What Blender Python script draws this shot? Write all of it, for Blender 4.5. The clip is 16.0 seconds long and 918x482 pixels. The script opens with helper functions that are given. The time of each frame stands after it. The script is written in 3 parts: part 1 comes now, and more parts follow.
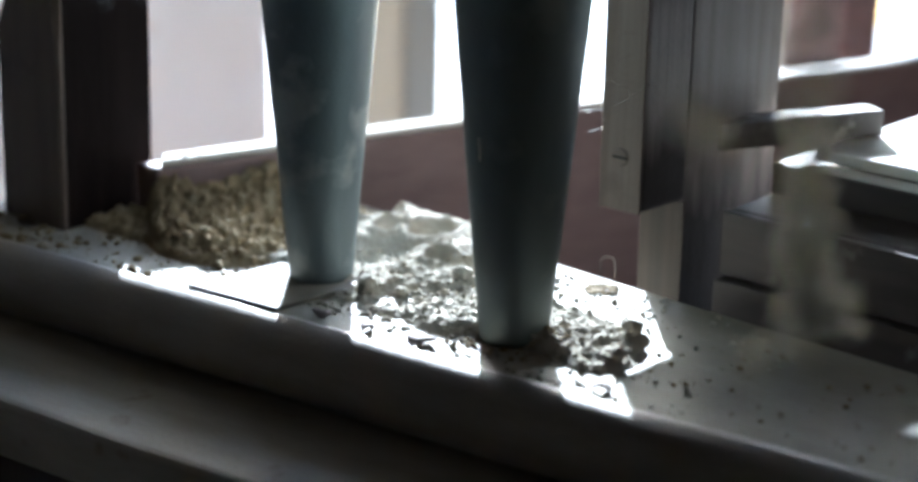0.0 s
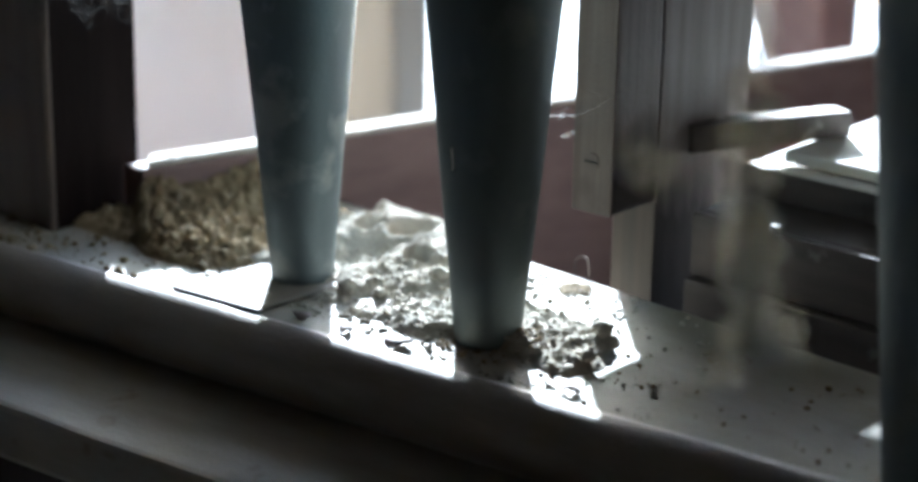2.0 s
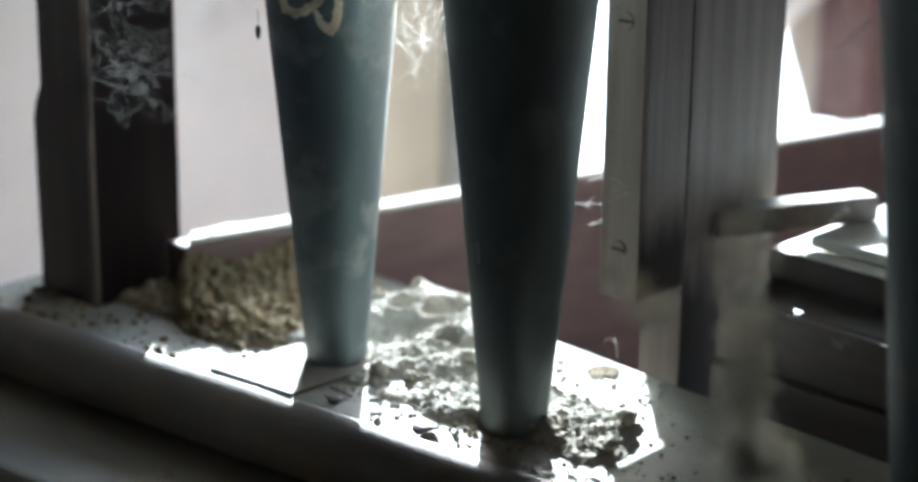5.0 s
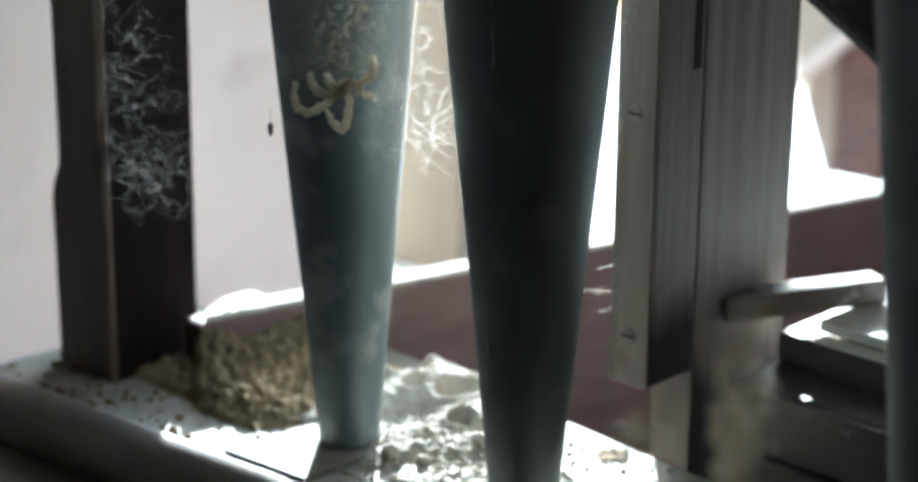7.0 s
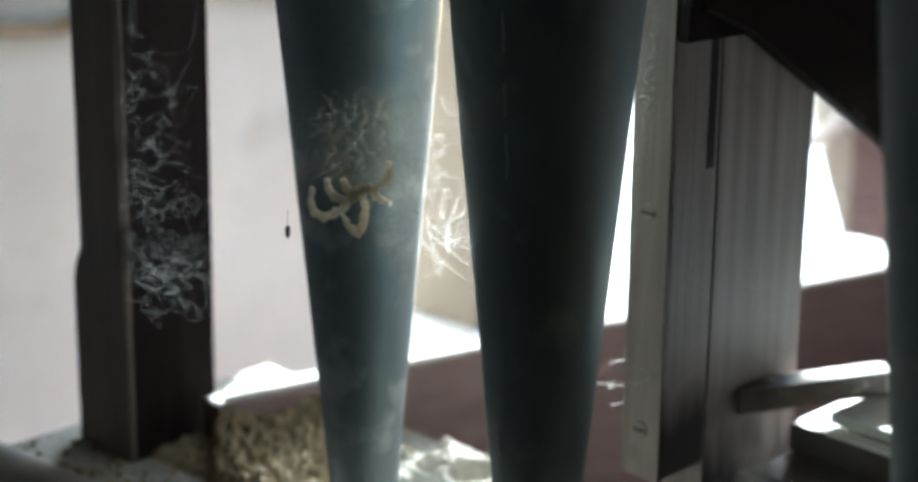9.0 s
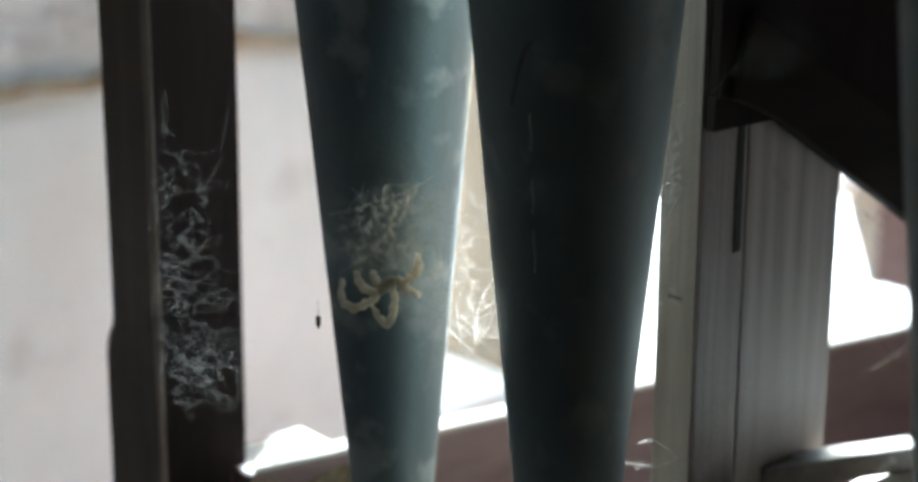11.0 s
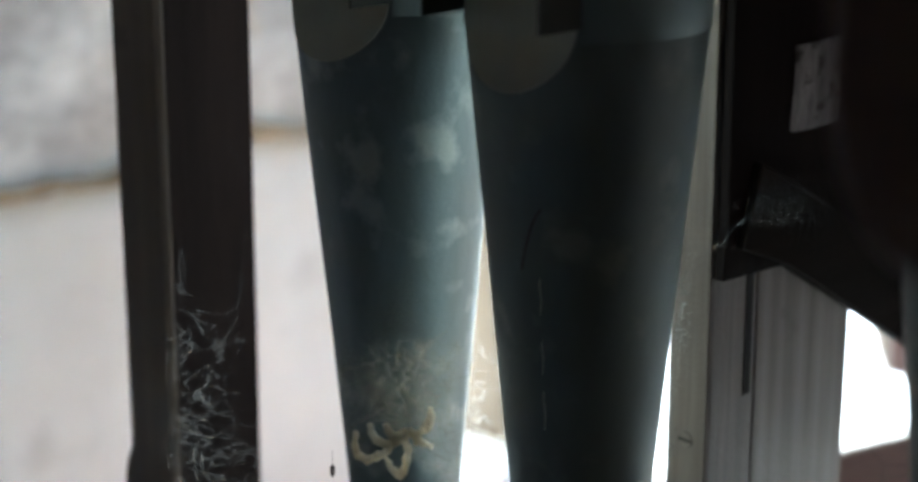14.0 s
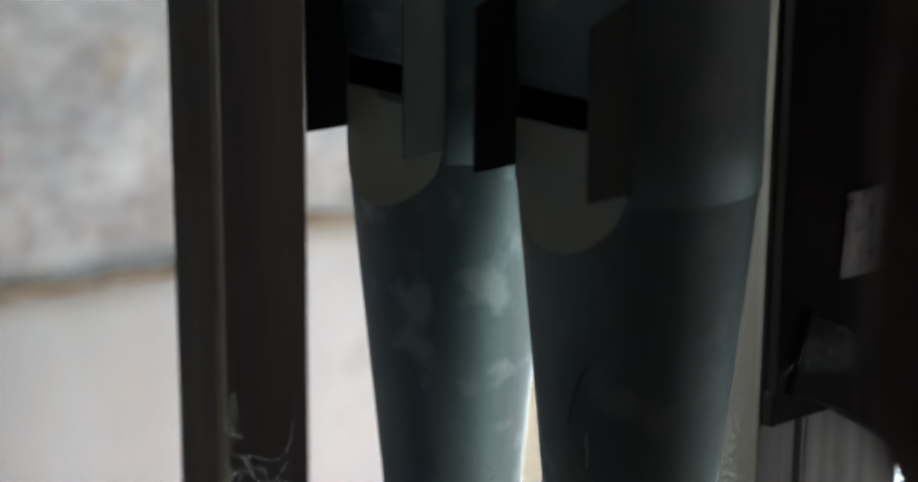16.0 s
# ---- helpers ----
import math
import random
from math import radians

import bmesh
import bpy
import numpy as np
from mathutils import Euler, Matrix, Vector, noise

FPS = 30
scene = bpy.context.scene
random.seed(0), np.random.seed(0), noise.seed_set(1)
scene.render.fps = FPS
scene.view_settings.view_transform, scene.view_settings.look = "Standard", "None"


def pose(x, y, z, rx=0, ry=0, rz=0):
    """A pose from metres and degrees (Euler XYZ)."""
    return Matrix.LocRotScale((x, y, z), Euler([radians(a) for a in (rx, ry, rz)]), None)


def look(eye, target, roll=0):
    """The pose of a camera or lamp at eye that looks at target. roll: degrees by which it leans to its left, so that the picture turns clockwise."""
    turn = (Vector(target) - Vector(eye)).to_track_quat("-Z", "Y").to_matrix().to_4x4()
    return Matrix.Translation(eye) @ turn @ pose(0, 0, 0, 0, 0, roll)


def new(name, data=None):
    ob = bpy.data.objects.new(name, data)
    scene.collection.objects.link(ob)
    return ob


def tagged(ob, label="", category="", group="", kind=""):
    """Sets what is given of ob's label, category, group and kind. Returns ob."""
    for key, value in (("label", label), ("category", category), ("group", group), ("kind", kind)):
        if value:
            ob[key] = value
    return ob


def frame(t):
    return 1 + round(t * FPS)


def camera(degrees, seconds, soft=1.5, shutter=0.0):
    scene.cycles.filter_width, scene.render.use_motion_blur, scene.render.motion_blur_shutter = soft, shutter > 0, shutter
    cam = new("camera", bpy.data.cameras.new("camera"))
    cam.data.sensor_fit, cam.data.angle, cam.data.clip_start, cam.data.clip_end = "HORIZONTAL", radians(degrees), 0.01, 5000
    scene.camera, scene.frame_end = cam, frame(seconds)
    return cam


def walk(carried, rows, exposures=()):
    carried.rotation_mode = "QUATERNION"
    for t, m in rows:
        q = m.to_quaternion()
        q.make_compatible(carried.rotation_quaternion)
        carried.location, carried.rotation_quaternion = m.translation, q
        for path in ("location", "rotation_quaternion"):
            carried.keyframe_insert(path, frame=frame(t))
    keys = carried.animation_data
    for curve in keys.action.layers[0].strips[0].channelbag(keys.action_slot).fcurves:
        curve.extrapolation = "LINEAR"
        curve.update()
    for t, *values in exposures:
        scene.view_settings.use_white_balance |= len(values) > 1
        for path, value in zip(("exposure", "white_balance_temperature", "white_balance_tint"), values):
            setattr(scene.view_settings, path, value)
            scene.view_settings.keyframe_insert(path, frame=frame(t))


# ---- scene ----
# ---- camera ----
cam = camera(28.0, 16.0, 3.4)
PATH = [
    (0, (0.4442, -0.525, 0.2517), (-0.8371, 0.8929, -0.3381), 1.08),
    (0.5, (0.4487, -0.5295, 0.2571), (-0.8374, 0.8799, -0.3439), 1.07),
    (1, (0.4542, -0.5321, 0.2626), (-0.8268, 0.8742, -0.3548), 0.96),
    (1.5, (0.4577, -0.5306, 0.2681), (-0.8112, 0.8804, -0.3636), 0.74),
    (2, (0.4622, -0.5292, 0.2755), (-0.8115, 0.8784, -0.3554), 0.83),
    (2.5, (0.4677, -0.5278, 0.283), (-0.8285, 0.867, -0.3292), 0.83),
    (3, (0.4702, -0.5253, 0.2875), (-0.8408, 0.853, -0.329), 0.72),
    (3.5, (0.4724, -0.5259, 0.292), (-0.8438, 0.8474, -0.3271), 0.73),
    (6, (0.4804, -0.5217, 0.3268), (-0.8557, 0.8343, -0.2858), 0.16),
    (6.5, (0.4796, -0.5203, 0.3363), (-0.8587, 0.8347, -0.2749), 0.16),
    (7, (0.4826, -0.5174, 0.345), (-0.8711, 0.8246, -0.2601), 0.23),
    (7.5, (0.4836, -0.5185, 0.3566), (-0.8676, 0.8217, -0.2593), 0.38),
    (8, (0.4835, -0.5156, 0.3633), (-0.8731, 0.8207, -0.2455), 0.64),
    (8.5, (0.4845, -0.5148, 0.3729), (-0.8806, 0.8195, -0.2246), 0.59),
    (11, (0.4821, -0.5127, 0.4185), (-0.9137, 0.7931, -0.1708), -0.05),
    (11.5, (0.4828, -0.5127, 0.4294), (-0.9131, 0.7928, -0.161), -0.17),
    (12, (0.4845, -0.5117, 0.4383), (-0.9195, 0.7816, -0.1553), -0.17),
    (12.5, (0.486, -0.5103, 0.4453), (-0.9212, 0.7802, -0.1486), 0.17),
    (13, (0.4854, -0.5109, 0.4514), (-0.9238, 0.7769, -0.145), 0.02),
    (13.5, (0.4838, -0.5076, 0.4614), (-0.9244, 0.7815, -0.1333), -0.14),
    (14, (0.4822, -0.5062, 0.4744), (-0.9349, 0.7847, -0.0955), -0.3),
    (14.5, (0.4837, -0.5078, 0.4895), (-0.9386, 0.7754, -0.0869), -0.75),
    (15, (0.4863, -0.5049, 0.4995), (-0.9394, 0.774, -0.0776), -0.47),
    (15.5, (0.4848, -0.502, 0.5115), (-0.9502, 0.7674, -0.0643), 0.2),
    (16, (0.4804, -0.4981, 0.5235), (-0.9868, 0.7473, -0.0202), 0.09),
]
walk(cam, [(t, look(eye, target, roll)) for t, eye, target, roll in PATH], [(0, 3.74, 5200, 5), (6, 3.86, 5300, 1), (12, 4.02, 5370, 0), (16, 4.10, 5370, 1)])
cam.data.dof.use_dof = True
cam.data.dof.focus_distance = 0.75
cam.data.dof.aperture_fstop = 5.0

# ---- light ----
SUN_AZ, SUN_EL = 133.5, 20.0       # degrees: direction the sun stands in, from +x towards +y
world = bpy.data.worlds.new("sky")
scene.world = world
world.use_nodes = True
wn = world.node_tree.nodes
sky = wn.new("ShaderNodeTexSky")
sky.sky_type = "NISHITA"
sky.sun_disc = False
sky.sun_elevation = radians(SUN_EL)
sky.sun_rotation = radians(90 - SUN_AZ)
wn["Background"].inputs["Strength"].default_value = 0.15
world.node_tree.links.new(sky.outputs[0], wn["Background"].inputs["Color"])
sun_data = bpy.data.lights.new("sun", "SUN")
sun_data.energy = 2.1
sun_data.angle = radians(0.8)
sun_data.color = (1.0, 0.96, 0.9)
sun = new("sun", sun_data)
sdir = Vector((math.cos(radians(SUN_AZ)) * math.cos(radians(SUN_EL)), math.sin(radians(SUN_AZ)) * math.cos(radians(SUN_EL)), math.sin(radians(SUN_EL))))
sun.matrix_world = look(sdir * 5, (0, 0, 0))


# ---- materials ----
def mat(name, c1, c2, scale=(8, 8, 8), rough=0.6, metal=0.0, bump=0.2, fine=300.0, detail=6.0, spots=None, spot_scale=40.0, spot_at=0.6, rvar=0.15):
    """Two colours mixed by a stretched noise, fine grain, spots of a third colour, relief."""
    m = bpy.data.materials.new(name)
    m.use_nodes = True
    n, l = m.node_tree.nodes, m.node_tree.links
    b = n["Principled BSDF"]
    co = n.new("ShaderNodeTexCoord")
    mp = n.new("ShaderNodeMapping")
    mp.inputs["Scale"].default_value = scale
    l.new(co.outputs["Object"], mp.inputs["Vector"])
    n1 = n.new("ShaderNodeTexNoise")
    n1.inputs["Scale"].default_value = 1.0
    n1.inputs["Detail"].default_value = detail
    n1.inputs["Roughness"].default_value = 0.65
    l.new(mp.outputs[0], n1.inputs["Vector"])
    ramp = n.new("ShaderNodeValToRGB")
    ramp.color_ramp.elements[0].position, ramp.color_ramp.elements[1].position = 0.32, 0.68
    ramp.color_ramp.elements[0].color, ramp.color_ramp.elements[1].color = (*c1, 1), (*c2, 1)
    l.new(n1.outputs["Fac"], ramp.inputs[0])
    n2 = n.new("ShaderNodeTexNoise")
    n2.inputs["Scale"].default_value = fine
    n2.inputs["Detail"].default_value = 4.0
    l.new(co.outputs["Object"], n2.inputs["Vector"])
    col = ramp.outputs[0]
    if spots:
        n3 = n.new("ShaderNodeTexNoise")
        n3.inputs["Scale"].default_value = spot_scale
        n3.inputs["Detail"].default_value = 5.0
        l.new(co.outputs["Object"], n3.inputs["Vector"])
        r3 = n.new("ShaderNodeValToRGB")
        r3.color_ramp.elements[0].position, r3.color_ramp.elements[1].position = spot_at, spot_at + 0.12
        l.new(n3.outputs["Fac"], r3.inputs[0])
        mx = n.new("ShaderNodeMix")
        mx.data_type = "RGBA"
        l.new(r3.outputs[0], mx.inputs[0])
        l.new(col, mx.inputs[6])
        mx.inputs[7].default_value = (*spots, 1)
        col = mx.outputs[2]
    l.new(col, b.inputs["Base Color"])
    rr = n.new("ShaderNodeMapRange")
    rr.inputs["To Min"].default_value, rr.inputs["To Max"].default_value = rough - rvar, rough + rvar
    l.new(n1.outputs["Fac"], rr.inputs[0])
    l.new(rr.outputs[0], b.inputs["Roughness"])
    b.inputs["Metallic"].default_value = metal
    add = n.new("ShaderNodeMath")
    add.operation = "ADD"
    l.new(n1.outputs["Fac"], add.inputs[0])
    l.new(n2.outputs["Fac"], add.inputs[1])
    bp = n.new("ShaderNodeBump")
    bp.inputs["Strength"].default_value = bump
    bp.inputs["Distance"].default_value = 0.001
    l.new(add.outputs[0], bp.inputs["Height"])
    l.new(bp.outputs[0], b.inputs["Normal"])
    return m


M_ZINC = mat("zinc", (0.10, 0.122, 0.12), (0.165, 0.197, 0.195), (16, 16, 5), 0.5, 0.5, 0.12, 500, 8, (0.20, 0.22, 0.205), 42, 0.57)
M_ZINC_DUSTY = mat("dusty_zinc", (0.105, 0.13, 0.14), (0.19, 0.23, 0.245), (22, 22, 6), 0.48, 0.5, 0.15, 500, 8, (0.28, 0.31, 0.31), 42, 0.54)
M_LIP = mat("lip_zinc", (0.34, 0.34, 0.29), (0.42, 0.42, 0.36), (20, 20, 20), 0.6, 0.4, 0.1)
# Near-black wood: shade is put into the colour of the darker parts.
M_SHADEWOOD = mat("shade_black_wood", (0.007, 0.005, 0.005), (0.017, 0.012, 0.011), (70, 70, 5), 0.6, 0, 0.3, 400)
M_DARKWOOD = mat("dark_wood", (0.03, 0.022, 0.021), (0.062, 0.047, 0.043), (70, 70, 5), 0.6, 0, 0.3, 400)
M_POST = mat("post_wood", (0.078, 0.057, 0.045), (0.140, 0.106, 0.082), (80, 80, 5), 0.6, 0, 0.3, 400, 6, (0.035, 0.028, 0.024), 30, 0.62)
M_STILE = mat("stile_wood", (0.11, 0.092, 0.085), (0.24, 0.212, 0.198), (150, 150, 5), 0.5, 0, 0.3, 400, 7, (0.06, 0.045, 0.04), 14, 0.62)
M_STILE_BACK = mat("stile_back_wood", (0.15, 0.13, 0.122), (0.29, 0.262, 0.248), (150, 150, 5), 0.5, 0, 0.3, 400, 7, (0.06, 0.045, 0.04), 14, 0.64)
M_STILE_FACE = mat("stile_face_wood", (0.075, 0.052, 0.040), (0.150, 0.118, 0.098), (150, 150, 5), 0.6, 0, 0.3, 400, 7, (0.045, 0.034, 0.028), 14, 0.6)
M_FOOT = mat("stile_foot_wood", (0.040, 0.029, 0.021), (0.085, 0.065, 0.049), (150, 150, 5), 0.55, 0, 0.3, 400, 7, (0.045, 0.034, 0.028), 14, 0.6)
M_RAIL = mat("rail_wood", (0.13, 0.085, 0.08), (0.20, 0.14, 0.13), (60, 6, 60), 0.6, 0, 0.25, 400)
M_BROWN = mat("brown_wood", (0.062, 0.044, 0.025), (0.105, 0.078, 0.048), (40, 40, 4), 0.6, 0, 0.25, 300)
M_BOX = mat("chest_wood", (0.05, 0.039, 0.035), (0.095, 0.075, 0.066), (6, 60, 60), 0.55, 0, 0.25, 400, 6, (0.28, 0.26, 0.23), 30, 0.66)
M_PLATE = mat("plate_paint", (0.145, 0.13, 0.105), (0.22, 0.20, 0.165), (30, 30, 30), 0.7, 0, 0.25, 500, 6, (0.10, 0.085, 0.06), 90, 0.64)
M_BATTEN = mat("dusty_batten_wood", (0.085, 0.07, 0.06), (0.17, 0.15, 0.13), (60, 60, 60), 0.65, 0, 0.3, 400, 6, (0.45, 0.43, 0.38), 60, 0.60)
M_BOARD = mat("board_paint", (0.20, 0.18, 0.14), (0.315, 0.29, 0.235), (12, 30, 30), 0.7, 0, 0.25, 500, 6, (0.20, 0.17, 0.14), 60, 0.66)
M_MOULD = mat("moulding_paint", (0.17, 0.145, 0.12), (0.29, 0.26, 0.225), (7, 30, 30), 0.5, 0, 0.25, 400, 6, (0.17, 0.10, 0.07), 22, 0.64)
# Dusty tone raised further to stand for light from the front.
M_LEDGE = mat("dusty_lit_ledge", (0.24, 0.21, 0.16), (0.36, 0.32, 0.26), (9, 30, 30), 0.8, 0, 0.3, 500, 6, (0.14, 0.09, 0.06), 35, 0.64)
M_DIRT = mat("mortar_dirt", (0.150, 0.112, 0.064), (0.275, 0.218, 0.132), (60, 60, 60), 0.9, 0, 0.9, 900, 8, (0.34, 0.30, 0.21), 120, 0.6, 0.05)
M_DUST = mat("mortar_dust", (0.30, 0.275, 0.22), (0.47, 0.44, 0.38), (70, 70, 70), 0.9, 0, 0.9, 900, 8, (0.26, 0.22, 0.15), 90, 0.62, 0.05)
M_PLASTER = mat("plaster", (0.74, 0.735, 0.695), (0.85, 0.848, 0.81), (5, 5, 5), 0.85, 0, 0.3, 120, 6, (0.55, 0.52, 0.47), 7, 0.62, 0.05)
M_STONE = mat("rubble_stone", (0.46, 0.445, 0.43), (0.90, 0.885, 0.85), (20, 20, 28), 0.9, 0, 0.8, 80, 7, (0.62, 0.47, 0.26), 16, 0.60, 0.05)
# Tone of unseen room surfaces, set by the bounce light they give.
M_ROOM = mat("room_wall", (0.22, 0.205, 0.185), (0.32, 0.30, 0.275), (2, 2, 2), 0.85, 0, 0.2, 60, 4, None)
# Pale tone for unseen surfaces that bounce fill light on the front.
M_BOUNCE = mat("bounce_wall", (0.56, 0.54, 0.49), (0.70, 0.67, 0.62), (2, 2, 2), 0.85, 0, 0.2, 60, 4, None)
M_WEB = mat("web_silk", (0.62, 0.62, 0.60), (0.75, 0.75, 0.72), (200, 200, 200), 0.6, 0, 0.0)
M_BRIGHTWEB = mat("white_web_silk", (0.70, 0.70, 0.68), (0.82, 0.82, 0.80), (200, 200, 200), 0.6, 0, 0.0)
M_COCOON = mat("cocoon_silk", (0.56, 0.53, 0.44), (0.74, 0.71, 0.60), (200, 200, 200), 0.85, 0, 0.5, 900)
M_OCHRE = mat("ochre_mortar", (0.30, 0.21, 0.11), (0.52, 0.42, 0.28), (30, 30, 30), 0.9, 0, 0.6, 200)
M_DUSTWEB = mat("dusty_web_silk", (0.50, 0.47, 0.36), (0.66, 0.63, 0.50), (200, 200, 200), 0.9, 0, 0.0)
M_THICKWEB = mat("thick_web_silk", (0.74, 0.76, 0.74), (0.85, 0.86, 0.84), (200, 200, 200), 0.9, 0, 0.0)
M_SLOT = mat("slot_shade", (0.012, 0.01, 0.01), (0.02, 0.018, 0.016), (90, 90, 90), 0.9, 0.0, 0.1)
M_FLAKE = mat("flake_paint", (0.22, 0.18, 0.18), (0.38, 0.32, 0.32), (200, 200, 200), 0.7, 0.0, 0.2)
M_HUSK = mat("husk", (0.03, 0.02, 0.02), (0.07, 0.05, 0.045), (300, 300, 300), 0.7, 0.0, 0.2)
M_LITPATCH = mat("lit_patch_wood", (0.10, 0.095, 0.10), (0.42, 0.40, 0.40), (120, 90, 30), 0.6, 0, 0.4, 500, 8, (0.03, 0.025, 0.025), 90, 0.55)
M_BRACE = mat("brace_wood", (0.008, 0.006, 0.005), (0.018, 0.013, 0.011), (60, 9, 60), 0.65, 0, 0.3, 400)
M_LIT_DUSTTOP = mat("lit_dusty_rail_top", (0.40, 0.38, 0.33), (0.56, 0.53, 0.47), (40, 40, 40), 0.85, 0, 0.4, 500, 6, (0.28, 0.24, 0.19), 50, 0.6)
# Ears darker than the pipes: their dim reflection is put into the colour.
M_EAR = mat("shade_dark_metal", (0.030, 0.033, 0.031), (0.060, 0.068, 0.062), (16, 16, 10), 0.7, 0.3, 0.12, 500, 8)
M_PALEWOOD = mat("pale_weathered_wood", (0.36, 0.33, 0.28), (0.52, 0.48, 0.41), (60, 60, 5), 0.7, 0, 0.25, 300)
M_SCREW = mat("steel", (0.12, 0.11, 0.10), (0.2, 0.18, 0.17), (90, 90, 90), 0.5, 0.7, 0.1)

for m_ in (M_COCOON, M_DIRT, M_DUST):
    m_.node_tree.nodes["Principled BSDF"].inputs["Specular IOR Level"].default_value = 0.1
for m_ in (M_SHADEWOOD, M_DARKWOOD, M_BRACE):
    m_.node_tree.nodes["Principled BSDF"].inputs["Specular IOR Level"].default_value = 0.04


def stain(m, z_top, ragged, colour, above=0.0):
    """A dark stain with a ragged upper edge over the foot of a board, and a paler band above it."""
    n, l = m.node_tree.nodes, m.node_tree.links
    b = n["Principled BSDF"]
    before = b.inputs["Base Color"].links[0].from_socket
    co = n.new("ShaderNodeTexCoord")
    sep = n.new("ShaderNodeSeparateXYZ")
    l.new(co.outputs["Object"], sep.inputs[0])
    mp = n.new("ShaderNodeMapping")
    mp.inputs["Scale"].default_value = (110, 110, 16)
    l.new(co.outputs["Object"], mp.inputs["Vector"])
    nz = n.new("ShaderNodeTexNoise")
    nz.inputs["Scale"].default_value = 1.0
    nz.inputs["Detail"].default_value = 5.0
    l.new(mp.outputs[0], nz.inputs["Vector"])
    mul = n.new("ShaderNodeMath")
    mul.operation = "MULTIPLY_ADD"
    mul.inputs[1].default_value = ragged
    l.new(nz.outputs["Fac"], mul.inputs[0])
    l.new(sep.outputs["Z"], mul.inputs[2])
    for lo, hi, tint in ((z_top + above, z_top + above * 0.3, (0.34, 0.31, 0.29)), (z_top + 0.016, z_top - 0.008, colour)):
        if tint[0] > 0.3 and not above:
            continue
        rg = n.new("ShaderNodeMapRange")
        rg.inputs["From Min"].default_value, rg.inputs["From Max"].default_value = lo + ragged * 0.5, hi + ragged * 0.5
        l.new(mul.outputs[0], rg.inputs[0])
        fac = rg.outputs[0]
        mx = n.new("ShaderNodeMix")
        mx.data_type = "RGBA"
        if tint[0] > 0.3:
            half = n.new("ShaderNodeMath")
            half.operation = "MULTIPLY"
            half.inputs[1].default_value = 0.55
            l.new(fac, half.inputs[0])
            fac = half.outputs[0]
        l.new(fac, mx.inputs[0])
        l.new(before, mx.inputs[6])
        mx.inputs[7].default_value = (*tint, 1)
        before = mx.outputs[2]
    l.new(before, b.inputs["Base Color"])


def silk(m, alpha):
    """Threads that pass light on from behind, thinned by their coverage."""
    n, l = m.node_tree.nodes, m.node_tree.links
    b = n["Principled BSDF"]
    b.inputs["Alpha"].default_value = 1.0
    tr, clear, mix_a, mix_b = n.new("ShaderNodeBsdfTranslucent"), n.new("ShaderNodeBsdfTransparent"), n.new("ShaderNodeMixShader"), n.new("ShaderNodeMixShader")
    l.new(b.inputs["Base Color"].links[0].from_socket, tr.inputs["Color"])
    mix_a.inputs[0].default_value, mix_b.inputs[0].default_value = 0.55, alpha
    l.new(b.outputs[0], mix_a.inputs[1])
    l.new(tr.outputs[0], mix_a.inputs[2])
    l.new(clear.outputs[0], mix_b.inputs[1])
    l.new(mix_a.outputs[0], mix_b.inputs[2])
    l.new(mix_b.outputs[0], n["Material Output"].inputs["Surface"])


silk(M_WEB, 0.045)
silk(M_BRIGHTWEB, 0.2)
silk(M_DUSTWEB, 0.18)
silk(M_THICKWEB, 0.40)
silk(M_COCOON, 0.97)
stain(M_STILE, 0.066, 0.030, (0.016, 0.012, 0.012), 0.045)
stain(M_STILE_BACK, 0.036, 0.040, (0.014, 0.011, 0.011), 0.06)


# ---- mesh helpers ----
def obj(name, bm, material, parent=None, smooth=False):
    me = bpy.data.meshes.new(name)
    bmesh.ops.recalc_face_normals(bm, faces=bm.faces)
    if smooth:
        for f_ in bm.faces:
            f_.smooth = True
    bm.to_mesh(me)
    bm.free()
    me.materials.append(material)
    ob = new(name, me)
    if parent is not None:
        ob.parent = parent
    return ob


def part(name, bm, material, parent, label="", smooth=False):
    return tagged(obj(name, bm, material, parent, smooth), label)


def thing(name, label, category, kind="", group=""):
    return tagged(new(name), label, category, group, kind)


def slab(pts, z0, z1, bevel=0.0015, wobble=0.0, cuts=0):
    """An upright prism over a plan polygon, with worn edges."""
    bm = bmesh.new()
    low = [bm.verts.new((x, y, z0)) for x, y in pts]
    high = [bm.verts.new((x, y, z1)) for x, y in pts]
    bm.faces.new(low[::-1])
    bm.faces.new(high)
    for i in range(len(pts)):
        j = (i + 1) % len(pts)
        bm.faces.new((low[i], low[j], high[j], high[i]))
    finish(bm, bevel, wobble, cuts)
    return bm


def finish(bm, bevel, wobble=0.0, cuts=0):
    bmesh.ops.recalc_face_normals(bm, faces=bm.faces)
    if bevel:
        bmesh.ops.bevel(bm, geom=bm.edges[:], offset=bevel, segments=2, affect="EDGES", profile=0.6)
    if cuts:
        bmesh.ops.subdivide_edges(bm, edges=[e for e in bm.edges if e.calc_length() > 0.02], cuts=cuts, use_grid_fill=True)
    if wobble:
        for v in bm.verts:
            v.co += noise.noise_vector(v.co * 30) * wobble


def box(x0, x1, y0, y1, z0, z1, bevel=0.0015, wobble=0.0, cuts=0):
    return slab([(x0, y0), (x1, y0), (x1, y1), (x0, y1)], z0, z1, bevel, wobble, cuts)


